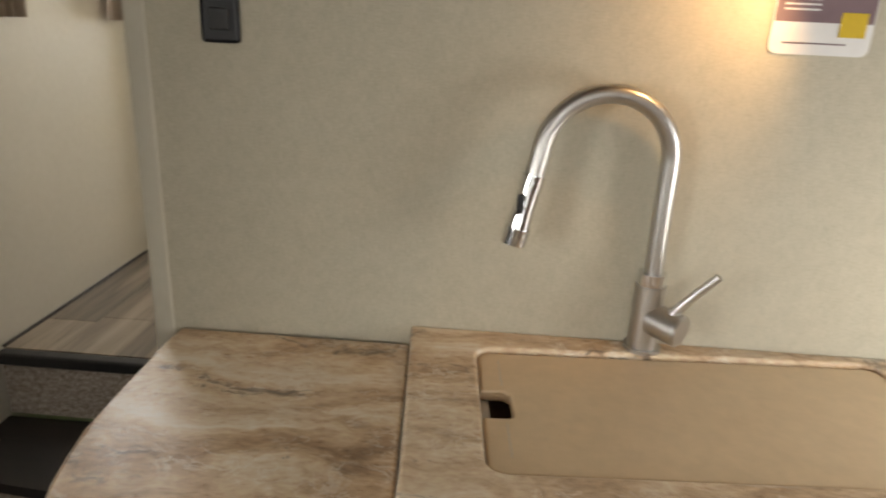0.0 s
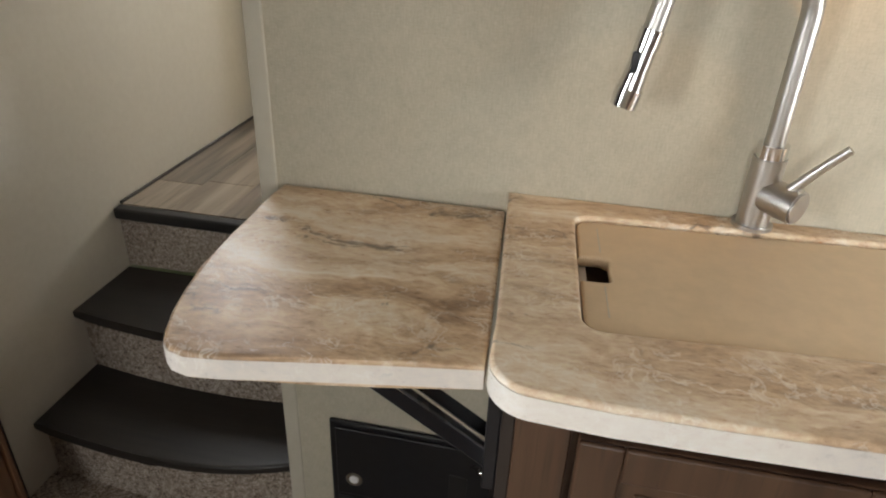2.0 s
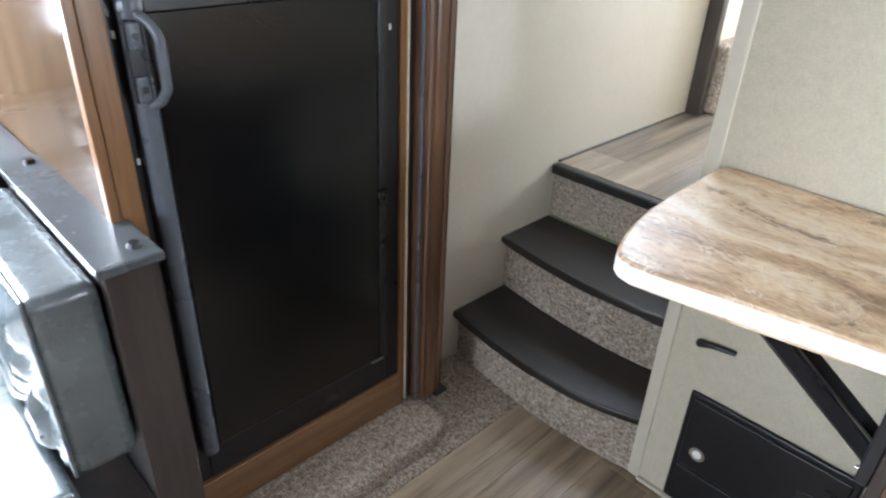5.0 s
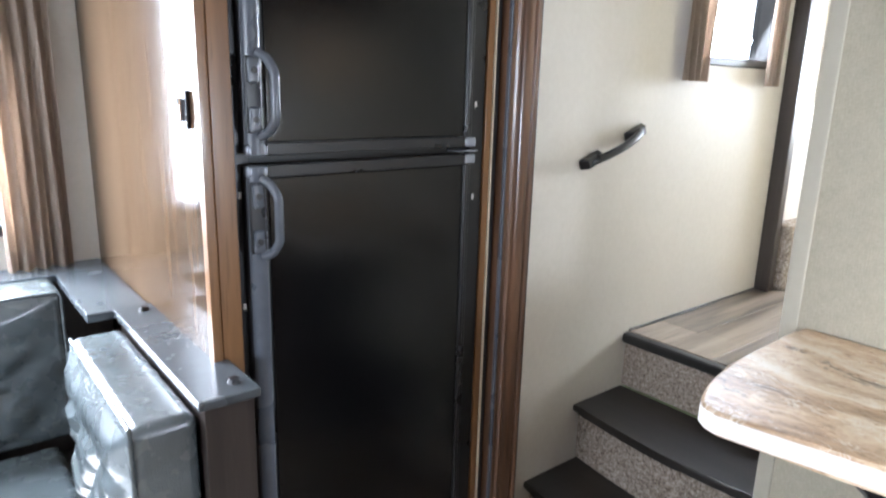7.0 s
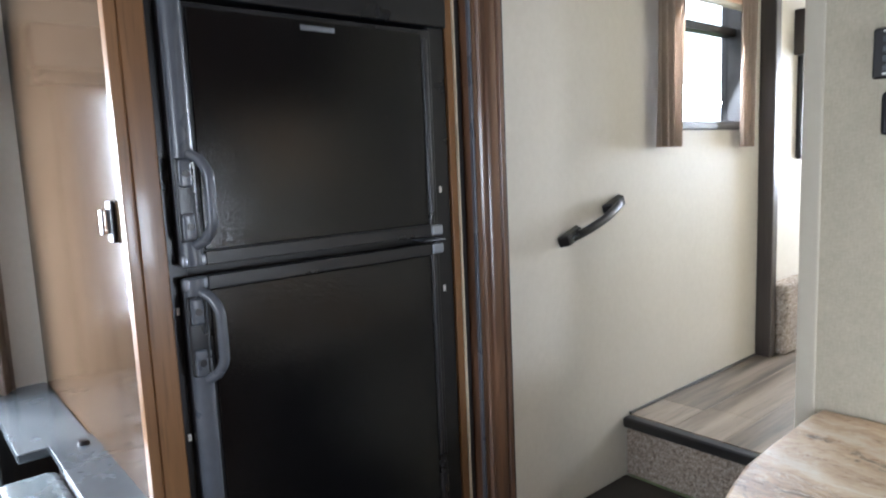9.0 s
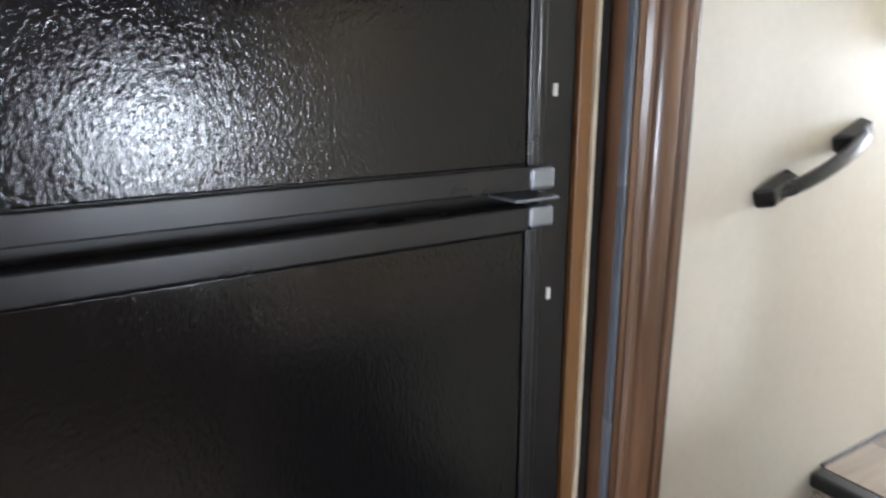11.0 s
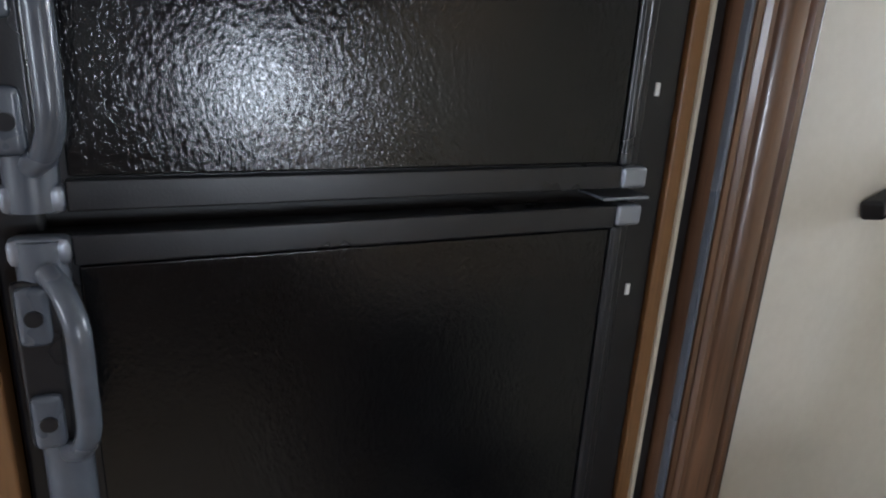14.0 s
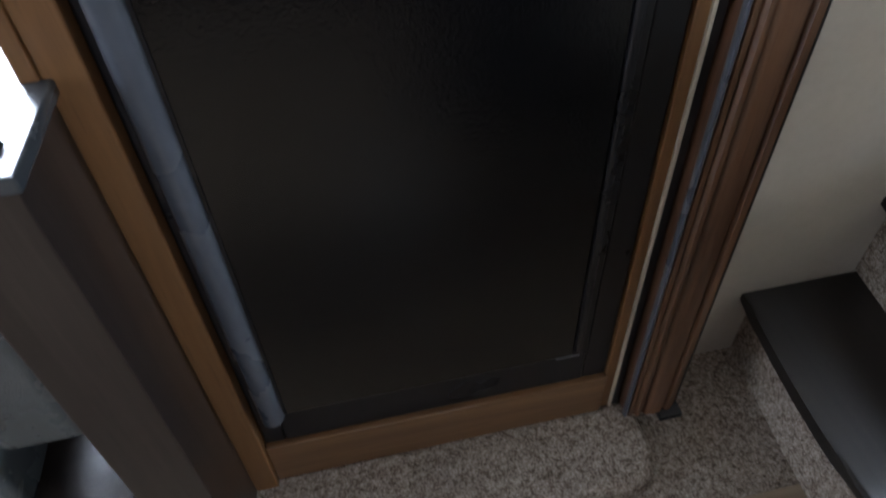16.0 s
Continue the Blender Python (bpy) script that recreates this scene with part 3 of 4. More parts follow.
# hinge and latch end covers at the gap between the doors
for loc, z0, z1 in ((up_loc, 1.217, 1.2385), (low_loc, 1.1795, 1.2010)):
    loc("hinge_cover", boxed(FXF + 0.020, FXF + 0.036, 0.5165, 0.546, z0, z1, bevel=0.004), SILVER, "silver-grey hinge cover")
    loc("end_cover", boxed(FXF + 0.020, FXF + 0.038, 0.010, 0.050, z0, z1, bevel=0.006), SILVER, "silver-grey end cover")
put("hinge_plate", boxed(FXF - 0.01, FXF + 0.036, 0.498, 0.552, 1.2062, 1.2092, bevel=0.001), SILVER, fr, "thin metal hinge plate")
for z in (1.309, 1.097):
    put("clip", boxed(FXF + 0.002, FXF + 0.005, 0.566, 0.572, z - 0.0065, z + 0.0065, bevel=0.001), CLIPW, fr, "small white clip")
    put("clip", boxed(FXF + 0.003, FXF + 0.007, 0.004, 0.010, z - 0.17, z - 0.158, bevel=0.001), CLIPW, fr, "small white clip")
up_loc("maker_badge", boxed(FXF + 0.0295, FXF + 0.0312, 0.248, 0.316, 1.602, 1.611, bevel=0.0008), SILVER, "plain silver maker's badge")
# low latch foot under the lower door
put("foot_latch", boxed(FXF + 0.006, FXF + 0.022, 0.49, 0.53, 0.236, 0.2425, bevel=0.002), SILVER, fr)

# slide-out post moulding beside the refrigerator
post = thing("slide_out_trim", "dark cherry fluted moulding around the slide-out", "trim", (-1.15, 0.68, 0.03))
prof = [(-1.2, 0.640), (-1.128, 0.640), (-1.118, 0.643), (-1.118, 0.650), (-1.122, 0.653), (-1.114, 0.658), (-1.114, 0.664), (-1.121, 0.668), (-1.121, 0.671),
        (-1.115, 0.676), (-1.112, 0.690), (-1.113, 0.704), (-1.120, 0.709), (-1.120, 0.712), (-1.114, 0.716), (-1.114, 0.724), (-1.119, 0.728), (-1.119, 0.731), (-1.125, 0.735), (-1.2, 0.735)]
put("post", slab(bmesh.new(), prof, 0.033, 1.81), POSTW, post, "fluted dark cherry post")
put("edge_bead", boxed(-1.1285, -1.117, 0.6345, 0.6395, 0.033, 1.81, bevel=0.002), GREYP, post, "dark metal edge bead")
# Black strip stands in for the dark gap between stile and post.
put("seal", boxed(-1.24, -1.15, 0.6215, 0.634, 0.033, 1.81), NOSING, post, "black strip put in for the dark gap beside the post")
put("outer_bead", boxed(-1.25, -1.124, 0.7355, 0.741, 0.033, 1.81, bevel=0.002), NOSING, post, "black outer bead")
for k, (x1, z0, z1) in enumerate(((-1.108, 1.808, 1.822), (-1.112, 1.822, 1.838), (-1.100, 1.838, 1.862), (-1.106, 1.862, 1.90))):
    put("header_moulding", boxed(-1.26, x1, -2.6, 0.742, z0, z1, bevel=0.004), POSTW, post)
put("foot_block", boxed(-1.135, -1.10, 0.700, 0.745, 0.02, 0.034, bevel=0.003), NOSING, post, "black rubber foot")

# ---- grab rail on the stair wall ----
rail = thing("grab_rail", "dark bronze plastic grab handle on the stair wall", "handrail", (WX, 1.21, 1.18))
a, b = Vector((WX, 1.075, 1.134)), Vector((WX, 1.352, 1.236))
ax = (b - a).normalized()
for p in (a, b):
    s = 1 if p is a else -1
    bmk = bmesh.new()
    box(bmk, 0, 0.03, -0.045, 0.045, -0.016, 0.016, 0.007, 3)
    for v in bmk.verts:
        if v.co.x > 0.02:
            v.co.y *= 0.75
    rot = Matrix.Rotation(math.atan2(ax.z, ax.y), 4, "X")
    bmesh.ops.transform(bmk, matrix=Matrix.Translation(p + ax * (0.04 * s) - Vector(rail.location)) @ rot, verts=bmk.verts)
    part("mounting_foot", bmk, BLACK, rail)
bmk = bmesh.new()
pts = []
for k in range(15):
    u = k / 14
    pts.append(a + ax * (0.03 + ((b - a).length - 0.06) * u) + Vector((0.020 + 0.026 * math.sin(math.pi * u) ** 0.6, 0, 0)) - Vector(rail.location))
tube(bmk, pts, 0.0125, 12)
part("grip", bmk, BLACK, rail)


# ---- windows ----
def window(name, label, x, y0, y1, z0, z1, bars=(), upright=()):
    """A framed window in a wall that runs along y, seen from its room side at x."""
    w = thing(name, label, "window", (x, (y0 + y1) / 2, z0), kind="structure")
    s = 1 if x < 0 else -1
    xa, xb = sorted((x - 0.07 * s, x + 0.008 * s))
    for c in ((y0, y0 + 0.03, z0, z1), (y1 - 0.03, y1, z0, z1), (y0 + 0.03, y1 - 0.03, z0, z0 + 0.03), (y0 + 0.03, y1 - 0.03, z1 - 0.03, z1)):
        put("window_frame", boxed(xa, xb, *c, bevel=0.005), NOSING, w, "black window frame")
    for z in bars:
        put("bar", boxed(xa + 0.01, xb - 0.02, y0 + 0.03, y1 - 0.03, z - 0.014, z + 0.014, bevel=0.003), NOSING, w)
    g = put("pane", boxed(x - 0.045 * s - 0.002, x - 0.045 * s + 0.002, y0 + 0.03, y1 - 0.03, z0 + 0.03, z1 - 0.03), GLASS, w)
    g.visible_shadow = False
    return w


window("window_1", "black-framed landing window with a sliding sash", WX, 1.60, 2.13, 1.44, 2.06, (1.79,))
window("window_2", "black-framed dinette window", -2.05, -1.45, -0.24, 0.93, 1.62)
window("window_3", "small black-framed window above the counter", 1.19, 0.33, 0.67, 0.91, 1.31)
# Rear window is out of view, assumed from daylight on the counter fronts.
win4 = thing("window_4", "unseen wide rear window, assumed as a daylight source", "window", (0, -4.14, 0.9), kind="structure")
for c in ((-0.9, -0.86, 0.9, 1.8), (0.86, 0.9, 0.9, 1.8), (-0.86, 0.86, 0.9, 0.94), (-0.86, 0.86, 1.76, 1.8)):
    put("window_frame", boxed(c[0], c[1], -4.17, -4.09, c[2], c[3], bevel=0.005), NOSING, win4)
g = put("pane", boxed(-0.86, 0.86, -4.142, -4.138, 0.94, 1.76), GLASS, win4)
g.visible_shadow = False
# narrow window in the upper room with a dark valance box
win5 = thing("window_5", "narrow black-framed window in the upper room", "window", (WX, 2.75, 1.32), kind="structure")
for c in ((2.60, 2.63, 1.32, 1.78), (2.95, 2.98, 1.32, 1.78), (2.63, 2.95, 1.32, 1.35)):
    put("window_frame", boxed(WX, WX + 0.022, *c, bevel=0.008), NOSING, win5)
g = put("pane", boxed(WX - 0.03, WX - 0.026, 2.63, 2.95, 1.35, 1.78), GLASS, win5)
g.visible_shadow = False
put("valance_box", boxed(WX, WX + 0.05, 2.56, 3.02, 1.74, 1.92, bevel=0.006), DARKW, win5, "dark valance box")


def drape(name, label, x, y0, y1, z0, z1, folds, depth, material, flare=1.0, group=""):
    """A hanging curtain with soft folds, wider or narrower at its foot."""
    t = thing(name, label, "curtain", (x, (y0 + y1) / 2, z0), group)
    bmc = bmesh.new()
    n, rows = folds * 10, 10
    grid = []
    for j in range(rows + 1):
        v = j / rows
        line = []
        for i in range(n + 1):
            u = i / n
            w = (y1 - y0) * (flare + (1 - flare) * v)
            y = (y0 + y1) / 2 + (u - 0.5) * w
            d = depth * (0.6 + 0.4 * (1 - v)) * math.sin(2 * math.pi * folds * u + 0.6 * math.sin(3 * v + 5 * u)) + 0.3 * depth * math.sin(7 * u + 2 * v)
            line.append(bmc.verts.new((x + d, y, z0 + (z1 - z0) * v)))
        grid.append(line)
    for p, q in zip(grid, grid[1:]):
        for i in range(n):
            bmc.faces.new((p[i], p[i + 1], q[i + 1], q[i]))
    bmesh.ops.solidify(bmc, geom=list(bmc.faces), thickness=0.003)
    put("cloth", bmc, material, t)
    return t


drape("curtain", "taupe curtain beside the landing window", -1.228, 1.505, 1.665, 1.385, 2.12, 4, 0.014, DRAPE, group="landing curtains")
drape("curtain", "taupe curtain between window and door frame", -1.228, 2.045, 2.16, 1.378, 2.12, 4, 0.012, DRAPE, group="landing curtains")
ps = thing("pleated_shade", "tan pleated shade drawn half down in the landing window", "shade", (-1.25, 1.86, 1.86))
bmp = bmesh.new()
rows = []
for k in range(21):
    z = 1.875 + 0.2 * k / 20
    rows.append((bmp.verts.new((-1.243 + (0.008 if k % 2 else -0.004), 1.625, z)), bmp.verts.new((-1.243 + (0.008 if k % 2 else -0.004), 2.105, z))))
for p, q in zip(rows, rows[1:]):
    bmp.faces.new((p[0], p[1], q[1], q[0]))
bmesh.ops.solidify(bmp, geom=list(bmp.faces), thickness=0.0012)
put("pleats", bmp, SHADE, ps)
put("bottom_rail", boxed(-1.254, -1.232, 1.622, 2.108, 1.860, 1.877, bevel=0.003), TRIMPALE, ps)
vl = thing("valance", "taupe cloth-covered valance board over the landing window", "valance", (-1.23, 1.85, 2.1))
put("board", boxed(-1.26, -1.19, 1.48, 2.20, 2.03, 2.17, bevel=0.012), DRAPE, vl)

drape("curtain", "long taupe drape at the dinette window", -2.005, -0.29, -0.135, 0.842, 1.63, 4, 0.018, DRAPE)
dv = thing("valance", "tweed box valance above the dinette window", "valance", (-2.0, -0.8, 1.63))
put("cornice", boxed(-2.05, -1.95, -1.6, -0.1, 1.635, 1.745, bevel=0.008), VALANCE, dv, "tweed-covered cornice")
put("track", boxed(-2.05, -1.965, -1.6, -0.105, 1.60, 1.635, bevel=0.003), BLACK, dv, "black curtain track")

# ---- latch on the cabinet side ----
lt = thing("cabinet_latch", "black and chrome recessed pull on the walnut panel", "latch", (-1.195, -0.063, 1.29))
put("plate", boxed(-1.212, -1.182, -0.070, -0.062, 1.262, 1.328, bevel=0.003), BLACK, lt)
put("lever", boxed(-1.206, -1.194, -0.082, -0.069, 1.275, 1.315, bevel=0.003), CHROME, lt, "chrome lever")

# ---- kitchen: counter, drop leaf, sink, tap ----
base = thing("base_cabinet", "brown wooden base cabinet below the counter", "cabinet", (0.5, 0.72, FLOOR))
put("carcass", boxed(-0.050, 1.185, 0.535, 0.940, FLOOR + 0.001, 0.878), CABW, base)
put("side_panel", boxed(-0.068, -0.050, 0.528, 0.943, FLOOR + 0.001, 0.878, bevel=0.002), DARKW, base, "dark end panel")
put("stile", boxed(-0.050, 0.020, 0.515, 0.535, FLOOR + 0.001, 0.878, bevel=0.003), CABW, base)
put("top_rail", boxed(0.020, 1.185, 0.515, 0.535, 0.815, 0.878, bevel=0.003), CABWX, base)


def panel_door(x0, x1):
    d = put("door", boxed(x0, x1, 0.500, 0.516, 0.05, 0.806, bevel=0.003), CABW, base)
    for c in ((x0, x0 + 0.055, 0.05, 0.806), (x1 - 0.055, x1, 0.05, 0.806), (x0 + 0.055, x1 - 0.055, 0.751, 0.806), (x0 + 0.055, x1 - 0.055, 0.05, 0.105)):
        b = boxed(c[0], c[1], 0.492, 0.501, c[2], c[3], bevel=0.004)
        bmesh.ops.translate(b, verts=b.verts, vec=-Vector(base.location))
        part("frame_rail", b, CABW, d)
    b = boxed(x0 + 0.075, x1 - 0.075, 0.496, 0.501, 0.125, 0.731, bevel=0.003)
    bmesh.ops.translate(b, verts=b.verts, vec=-Vector(base.location))
    part("raised_panel", b, CABW, d)


panel_door(0.028, 0.405)
panel_door(0.415, 0.79)
panel_door(0.80, 1.175)

SX0, SX1, SY0, SY1 = -0.004, 0.66, 0.562, 0.880


def rounded(x0, x1, y0, y1, r, n=5):
    return arc(x0 + r, y0 + r, r, 180, 270, n) + arc(x1 - r, y0 + r, r, 270, 360, n) + arc(x1 - r, y1 - r, r, 0, 90, n) + arc(x0 + r, y1 - r, r, 90, 180, n)


def turned(pts, deg=3.6, cx=SX0, cy=SY1):
    s, k = math.sin(radians(deg)), math.cos(radians(deg))
    return [(cx + (x - cx) * k - (y - cy) * s, cy + (x - cx) * s + (y - cy) * k) for x, y in pts]


def ring(bm, outer, inner, z0, z1):
    """A flat slab with a hole: outer and inner outlines of the same count."""
    n = len(outer)
    v = [[bm.verts.new((x, y, z)) for x, y in o] for o in (outer, inner) for z in (z0, z1)]
    o0, o1, i0, i1 = v
    for k in range(n):
        j = (k + 1) % n
        bm.faces.new((o1[k], o1[j], i1[j], i1[k]))
        bm.faces.new((o0[j], o0[k], i0[k], i0[j]))
        bm.faces.new((o0[k], o0[j], o1[j], o1[k]))
        bm.faces.new((i1[k], i1[j], i0[j], i0[k]))
    return bm


def matched(outer_pts, inner_pts, n=120):
    """Two outlines resampled from the hole's middle so that they pair up by angle."""
    cx = sum(p[0] for p in inner_pts) / len(inner_pts)
    cy = sum(p[1] for p in inner_pts) / len(inner_pts)
    res = []
    angles = sorted({round(math.atan2(y - cy, x - cx), 4) for x, y in outer_pts + inner_pts})
    for pts in (outer_pts, inner_pts):
        line = []
        for a in angles:
            d = Vector((math.cos(a), math.sin(a)))
            best = None
            for (ax_, ay_), (bx_, by_) in zip(pts, pts[1:] + pts[:1]):
                ex, ey = bx_ - ax_, by_ - ay_
                den = d.x * ey - d.y * ex
                if abs(den) < 1e-12:
                    continue
                t = ((ax_ - cx) * ey - (ay_ - cy) * ex) / den
                u = ((ax_ - cx) * d.y - (ay_ - cy) * d.x) / den
                if t > 0 and -1e-6 <= u <= 1 + 1e-6 and (best is None or t > best):
                    best = t
            line.append((cx + d.x * best, cy + d.y * best))
        res.append(line)
    return res


# bowed front edge with a rounded corner by the leaf
edge = [(-0.118, YK)] + [(-0.088, 0.56)] + arc(-0.030, 0.490, 0.056, 180, 262, 8) + [(x, 0.430 + 0.055 * max(0.0, (x - 0.05)) ** 1.6) for x in [0.05 + 0.1 * k for k in range(12)]] + [(1.188, 0.49), (1.188, YK)]
counter = thing("countertop", "tan stone-patterned laminate counter with a bowed front", "countertop", (0.5, 0.7, 0.88))
o, i = matched(edge, turned(rounded(SX0, SX1, SY0, SY1, 0.028)))
bm = bmesh.new()
ring(bm, o, i, 0.879, 0.92)
bm.normal_update()
top_edges = [e for e in bm.edges if all(v.co.z > 0.9199 for v in e.verts) and any(abs(f.normal.z) < 0.5 for f in e.link_faces)]
bmesh.ops.bevel(bm, geom=top_edges, offset=0.006, segments=3, affect="EDGES", profile=0.5)
put("slab", bm, STONE, counter)
# Thin front band; its paler colour paints in the daylight on the edge.
bm = bmesh.new()
front = edge[2:-1]
for (ax_, ay_), (bx_, by_) in zip(front, front[1:]):
    bm.faces.new([bm.verts.new(v) for v in ((ax_, ay_ - 0.0008, 0.880), (bx_, by_ - 0.0008, 0.880), (bx_, by_ - 0.0008, 0.9125), (ax_, ay_ - 0.0008, 0.9125))])
bmesh.ops.remove_doubles(bm, verts=bm.verts, dist=1e-5)
bmesh.ops.solidify(bm, geom=list(bm.faces), thickness=-0.0006)
put("edge_band", bm, EDGELIT, counter, "laminate edge band with daylight painted in as paler colour")

leaf = thing("drop_leaf", "raised drop-leaf counter extension with a curved end", "countertop", (-0.3, 0.7, 0.84))
lo = [(-0.121, 0.940), (-0.094, 0.560), (-0.092, 0.506), (-0.20, 0.487), (-0.30, 0.468), (-0.40, 0.448)] + [(-0.44, 0.443), (-0.463, 0.449), (-0.478, 0.462), (-0.488, 0.482), (-0.503, 0.525), (-0.515, 0.575), (-0.522, 0.625), (-0.528, 0.68), (-0.531, 0.735), (-0.532, 0.79), (-0.531, 0.845), (-0.531, 0.90), (-0.531, 0.940)]
put("slab", slab(bmesh.new(), lo, 0.846, 0.886, 0.006, 3), STONE, leaf)
# Leaf rim band, coloured paler in place of the daylight it catches.
bm = bmesh.new()
front = lo[2:-2]
for (ax_, ay_), (bx_, by_) in zip(front, front[1:]):
    bm.faces.new([bm.verts.new(v) for v in ((ax_, ay_, 0.851), (bx_, by_, 0.851), (bx_, by_, 0.880), (ax_, ay_, 0.880))])
bmesh.ops.remove_doubles(bm, verts=bm.verts, dist=1e-5)
bmesh.ops.recalc_face_normals(bm, faces=bm.faces)
if sum((f.normal.y for f in bm.faces)) > 0:
    bmesh.ops.reverse_faces(bm, faces=bm.faces)
for v in bm.verts:
    v.normal_update()
for v, d in [(v, v.normal.copy()) for v in bm.verts]:
    v.co += d * 0.0012
put("edge_band", bm, EDGELIT, leaf, "laminate edge band with daylight painted in as paler colour")
# fold-down supports under the leaf
bms = bmesh.new()
put("hinge_rail", boxed(-0.088, -0.0685, 0.545, 0.64, 0.64, 0.845, bevel=0.003), BLACK, leaf, "black hinge bracket")
tube(bms, [(-0.072, 0.560, 0.672), (-0.19, 0.553, 0.758), (-0.31, 0.545, 0.846)], 0.013, 4)
put("strut", bms, BLACK, leaf, "black folding strut")
bms = bmesh.new()
tube(bms, [(-0.072, 0.612, 0.672), (-0.19, 0.605, 0.758), (-0.31, 0.597, 0.846)], 0.013, 4)
put("strut", bms, BLACK, leaf, "black folding strut")
bms = bmesh.new()
tube(bms, [(-0.085, 0.586, 0.676), (-0.19, 0.579, 0.755), (-0.30, 0.572, 0.84)], 0.006, 6)
put("strut_link", bms, GREYP, leaf, "grey link between the struts")
bms = bmesh.new()
cyl(bms, (-0.092, 0.560, 0.655), (-0.066, 0.560, 0.655), 0.004, 12)
put("pivot_bolt", bms, CHROME, leaf)
bms = bmesh.new()
tube(bms, [(-0.482, 0.938, 0.462), (-0.474, 0.930, 0.468), (-0.45, 0.932, 0.474), (-0.40, 0.940, 0.476)], [0.011, 0.009, 0.007, 0.006], 8)
hk = thing("leaf_hook", "small black hook low on the wall", "hook", (-0.44, YK, 0.465))
put("hook", bms, BLACK, hk)

sink = thing("sink", "grey-rimmed undermount sink with a tan cover laid in", "sink", (0.33, 0.72, 0.76))
o, i = matched(turned(rounded(SX0 - 0.004, SX1 + 0.004, SY0 - 0.004, SY1 + 0.004, 0.03)), turned(rounded(SX0 + 0.002, SX1 - 0.002, SY0 + 0.002, SY1 - 0.002, 0.026)))
bm = bmesh.new()
ring(bm, o, i, 0.72, 0.878)
put("rim", bm, SINKR, sink, "grey sink wall and rim")
put("basin", slab(bmesh.new(), turned(rounded(SX0, SX1, SY0, SY1, 0.03)), 0.71, 0.72), HOLE, sink, "dark sink bottom")
cover = thing("sink_cover", "tan moulded sink cover with a finger notch", "sink cover", (0.33, 0.72, 0.88))
x0, x1, y0, y1 = SX0 + 0.003, SX1 - 0.004, SY0 + 0.003, SY1 - 0.006
notch = [(x0, 0.757), (0.030, 0.757), (0.041, 0.748), (0.041, 0.694), (0.035, 0.688), (x0, 0.688)]
lid = notch + arc(x0 + 0.022, y0 + 0.022, 0.022, 180, 270, 5) + arc(x1 - 0.022, y0 + 0.022, 0.022, 270, 360, 5) + arc(x1 - 0.022, y1 - 0.022, 0.022, 0, 90, 5) + arc(x0 + 0.022, y1 - 0.022, 0.022, 90, 180, 5)
put("lid", slab(bmesh.new(), turned(lid), 0.894, 0.9135, 0.005, 3), SINKC, cover)
put("support_lip", slab(bmesh.new(), turned(rounded(x0, x0 + 0.012, y0 + 0.02, y1 - 0.02, 0.004)), 0.878, 0.8935), SINKR, cover)
put("groove_line", slab(bmesh.new(), turned(rounded(0.030, 0.0312, 0.60, 0.675, 0.0004, 1)), 0.9134, 0.9139), SINKR, cover)
put("groove_line", slab(bmesh.new(), turned(rounded(0.030, 0.0312, 0.77, 0.85, 0.0004, 1)), 0.9134, 0.9139), SINKR, cover)

tap = thing("kitchen_faucet", "brushed nickel pull-down gooseneck faucet", "faucet", (0.274, 0.922, 0.92))
TX, TY = 0.274, 0.922
bm = bmesh.new()
cyl(bm, (TX, TY, 0.92), (TX, TY, 0.926), 0.031, 32)
cyl(bm, (TX, TY, 0.926), (TX, TY, 1.035), 0.0245, 32)
put("body", bm, STEEL, tap)
bm = bmesh.new()
cyl(bm, (TX, TY, 1.032), (TX, TY, 1.056), 0.0225, 32)
put("collar", bm, CHROME, tap)
bm = bmesh.new()
neck = [(TX, TY, 1.05), (TX, TY, 1.12), (TX, TY, 1.19), (TX, TY, 1.235)]
R, cxx = 0.101, TX - 0.101
for k in range(1, 19):
    a = math.pi * k / 19 * 1.03
    neck.append((cxx + R * math.cos(a), TY - 0.004 * k / 2.2, 1.235 + R * math.sin(a)))
lastp = Vector(neck[-1])
neck.append(tuple(lastp + Vector((-0.006, -0.002, -0.03))))
tube(bm, neck, 0.0145, 20)
put("neck", bm, STEEL, tap, "brushed gooseneck")
head = Vector(neck[-1])
d = Vector((-0.22, -0.06, -1)).normalized()
bm = bmesh.new()
tube(bm, [head, head + d * 0.022], 0.0175, 20)
put("spray_collar", bm, CHROME, tap)
bm = bmesh.new()
tube(bm, [head + d * 0.020, head + d * 0.055, head + d * 0.078, head + d * 0.086], [0.0165, 0.0165, 0.018, 0.0185], 20)
sp = put("spray_head", bm, CHROME, tap, "chrome spray head")
bm = bmesh.new()
tube(bm, [head + d * 0.085, head + d * 0.112], [0.0205, 0.0195], 20)
put("spray_tip", bm, CHROME, tap)
bm = bmesh.new()
c = head + d * 0.045 + Vector((-0.008, -0.0135, 0))
box(bm, c.x - 0.006, c.x + 0.006, c.y - 0.004, c.y + 0.004, c.z - 0.016, c.z + 0.016, 0.003)
put("spray_button", bm, BLACK, tap, "black spray button")
bm = bmesh.new()
cyl(bm, (TX + 0.006, TY - 0.006, 0.978), (TX + 0.046, TY - 0.046, 0.974), 0.027, 32)
bmesh.ops.bevel(bm, geom=[e for e in bm.edges if len(e.link_faces) == 2 and e.calc_face_angle(0) > 1.0], offset=0.003, segments=2, affect="EDGES")
put("valve", bm, STEEL, tap, "round nickel valve body")
bm = bmesh.new()
